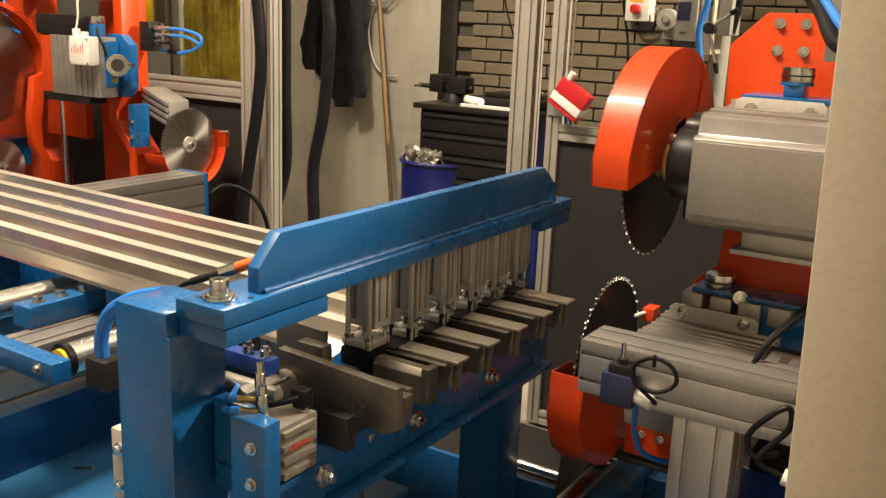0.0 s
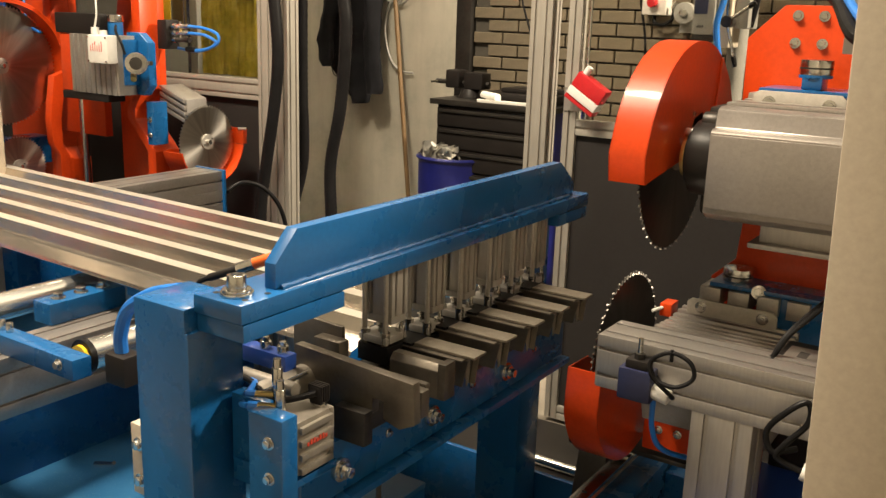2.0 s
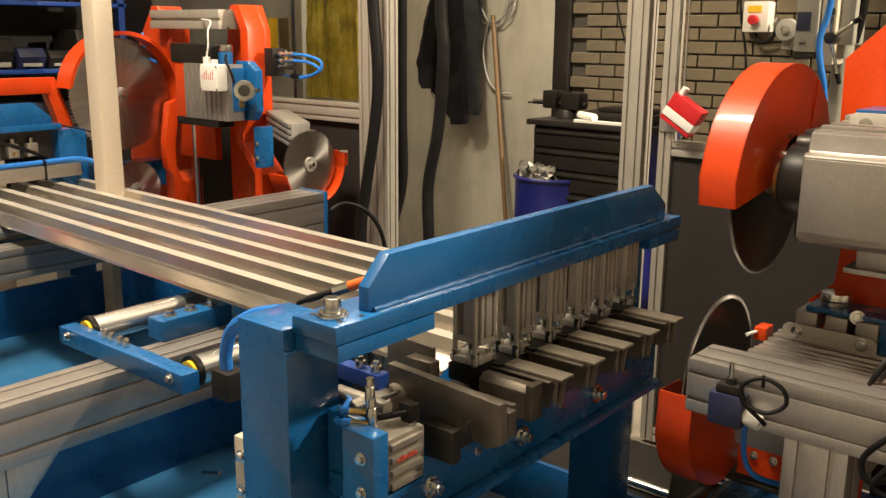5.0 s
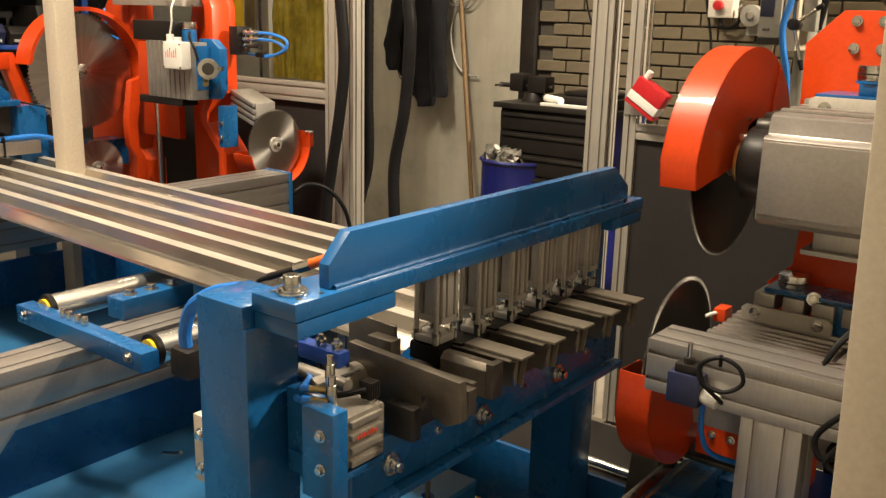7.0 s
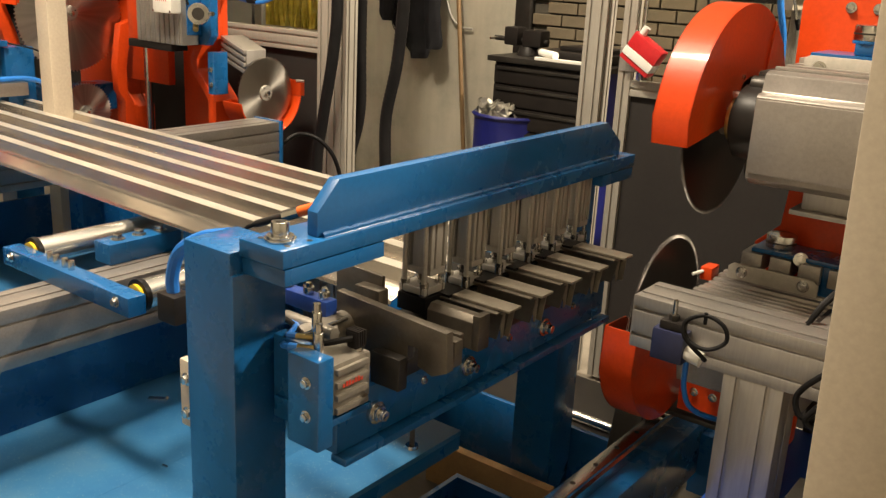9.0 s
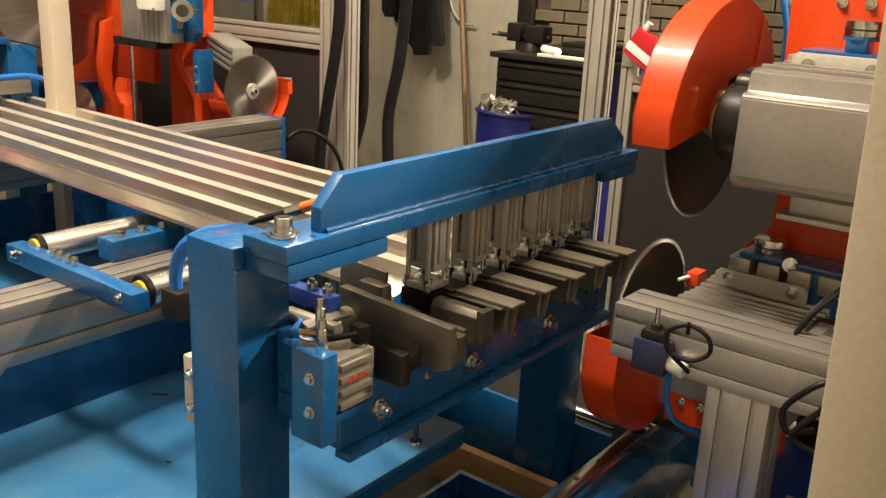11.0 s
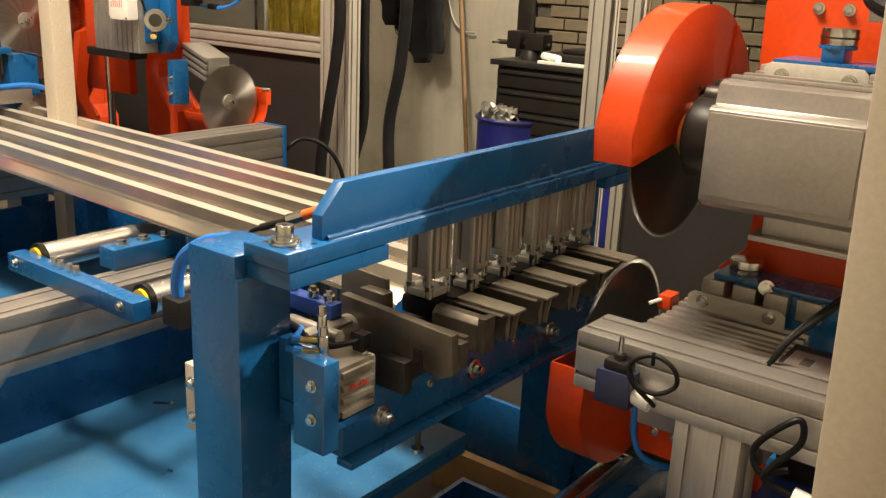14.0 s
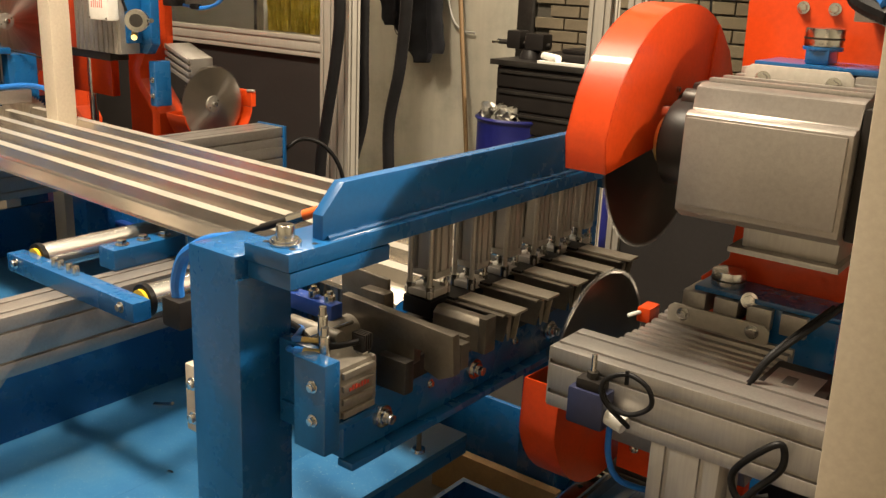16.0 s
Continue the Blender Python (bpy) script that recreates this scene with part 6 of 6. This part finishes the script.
def west_side():
    # strip curtain and posters seen through the fence pane
    th = thing("strip_curtain", "yellow transparent plastic strip curtain", "curtain", (-4.6, 4.3, 0))
    for k, (x0, x1) in enumerate(((-4.67, -4.50), (-4.53, -4.36), (-4.385, -4.18))):
        bm = bmesh.new()
        nx, nz = 26, 30
        grid = []
        for j in range(nz + 1):
            z = 1.26 + 1.34 * j / nz
            row = []
            for i in range(nx + 1):
                u = i / nx
                x = x0 + (x1 - x0) * u + 0.010 * math.sin(z * 7 + k)
                y = 4.235 + 0.022 * (k % 2) + 0.011 * math.sin(u * 17 + 2.2 * math.sin(z * 3.1 + k)) + 0.006 * math.sin(u * 41 + z * 8 + 3 * k) + 0.004 * math.sin(z * 33 + u * 12)
                row.append(bm.verts.new((x, y, z)))
            grid.append(row)
        for a, b in zip(grid, grid[1:]):
            for i in range(nx):
                bm.faces.new((a[i], a[i + 1], b[i + 1], b[i]))
        bmesh.ops.solidify(bm, geom=list(bm.faces), thickness=0.002)
        part("strip", bm, STRIP, th)
    part("rail", B((-4.8, -4.2, 4.24, 4.30, 2.6, 2.64)), STEEL, th)
    part("post", B((-4.83, -4.80, 4.24, 4.30, 0, 2.64)), STEEL, th)
    part("post", B((-4.2, -4.17, 4.24, 4.30, 0, 2.64)), STEEL, th)
    cb = thing("pale_cabinet", "pale grey cabinet with yellow notices", "cabinet", (-5.4, 4.4, 0))
    part("body", B((-6.2, -4.86, 4.30, 4.65, 0, 2.4)), GREYPAINT, cb, bevel=0.006)
    for k, m in enumerate((YELLOW, BRASS, BRASS)):
        part("notice", B((-5.15 + 0.12 * k, -5.05 + 0.12 * k, 4.296, 4.2995, 1.56, 1.78)), m, cb, "yellowish notice sheet")
    # added dark backdrop that keeps the pale west wall from showing
    solid("wall_partition", B((-7.2, -7.1, -4.0, 4.65, 0, 5.2)), PANEL, "dark wall added behind the rack to darken the background", "wall", kind="structure")
    sh = thing("shelf_rack", "dark blue shelf rack with stored parts", "shelf", (-6.6, 3.2, 0))
    for y in (2.6, 3.9):
        for x in (-6.9, -6.45):
            part("upright", B((x, x + 0.05, y, y + 0.05, 0, 2.6)), BLUE_DARK, sh)
    for z in (0.4, 0.9, 1.38, 1.85, 2.3):
        part("shelf_board", B((-6.9, -6.4, 2.58, 3.97, z, z + 0.03)), BLUE_DARK, sh, "dark blue shelf", bevel=0.003)
    rnd = random.Random(8)
    for z in (0.43, 0.93, 1.41, 1.88):
        y = 2.66
        while y < 3.75:
            w, h = rnd.uniform(0.12, 0.25), rnd.uniform(0.12, 0.30)
            m = rnd.choice((NAVY, BLACKPL, DARKSTEEL, BLACKPL, DARKSTEEL))
            b = thing("storage_bin", "dark storage bin on the rack", "bin", (-6.6, y, z), group="storage bins")
            part("bin", Pz([(-6.80, z + 0.001), (-6.46, z + 0.001), (-6.42, z + h * 0.6), (-6.46, z + h), (-6.80, z + h)], "xz", y, y + w), m, b, bevel=0.006)
            part("bin_label", B((-6.445, -6.43, y + 0.03, y + w - 0.03, z + 0.02, z + 0.02 + h * 0.15)), GREYPAINT, b)
            y += w + 0.03
    bd = thing("notice_board", "dark board with white paper notices", "notice board", (-6.2, 2.2, 1.2))
    part("board", B((-6.44, -6.40, 1.75, 2.4, 0.0, 2.6)), PANEL, bd)
    for y, z in ((1.98, 1.78), (1.99, 1.58), (2.2, 1.52), (1.82, 1.40)):
        part("notice", B((-6.3995, -6.396, y, y + 0.13, z, z + 0.17)), PAPER, bd, "white paper notice")
    part("edge_strip", B((-6.40, -6.37, 2.33, 2.35, 0.9, 2.6)), ALU, bd, "aluminium edge strip")
    cr = thing("carton", "grey carton behind the machine", "carton", (-6.2, 2.75, 1.2))
    part("carton_box", B((-6.38, -6.2, 2.5, 2.8, 0.0, 1.50)), GREYPAINT, cr, bevel=0.006)


wall_things()
west_side()


def bricks():
    wall = bpy.data.objects["wall_brick"]
    W, L, H = 4.66, 0.197, 0.0695
    bm = B((0, L - 0.009, 0, 0.03, 0, H - 0.009))
    bmesh.ops.bevel(bm, geom=list(bm.edges), offset=0.003, segments=1, affect="EDGES")
    me = bpy.data.meshes.new("brick")
    bm.to_mesh(me)
    bm.free()
    me.materials.append(BRICK)
    rest, n = bmesh.new(), 0
    for r in range(9, 32):
        for k in range(22):
            x = -2.875 + k * L + (L / 2 if r % 2 else 0)
            z = r * H
            if x > 1.2:
                continue
            if 1.05 < z < 1.95 and x < -0.7 and n < 300:
                ob = new("brick", me)
                ob.parent = wall
                ob.location = (x, W + random.uniform(-0.001, 0.002), z)
                n += 1
            else:
                box(rest, x, x + L - 0.009, W, W + 0.0295, z, z + H - 0.009)
    ob = new("far_bricks", finish(rest, BRICK, 0, False))
    ob.parent = wall
    tagged(ob, kind="stuff")


bricks()
motions()
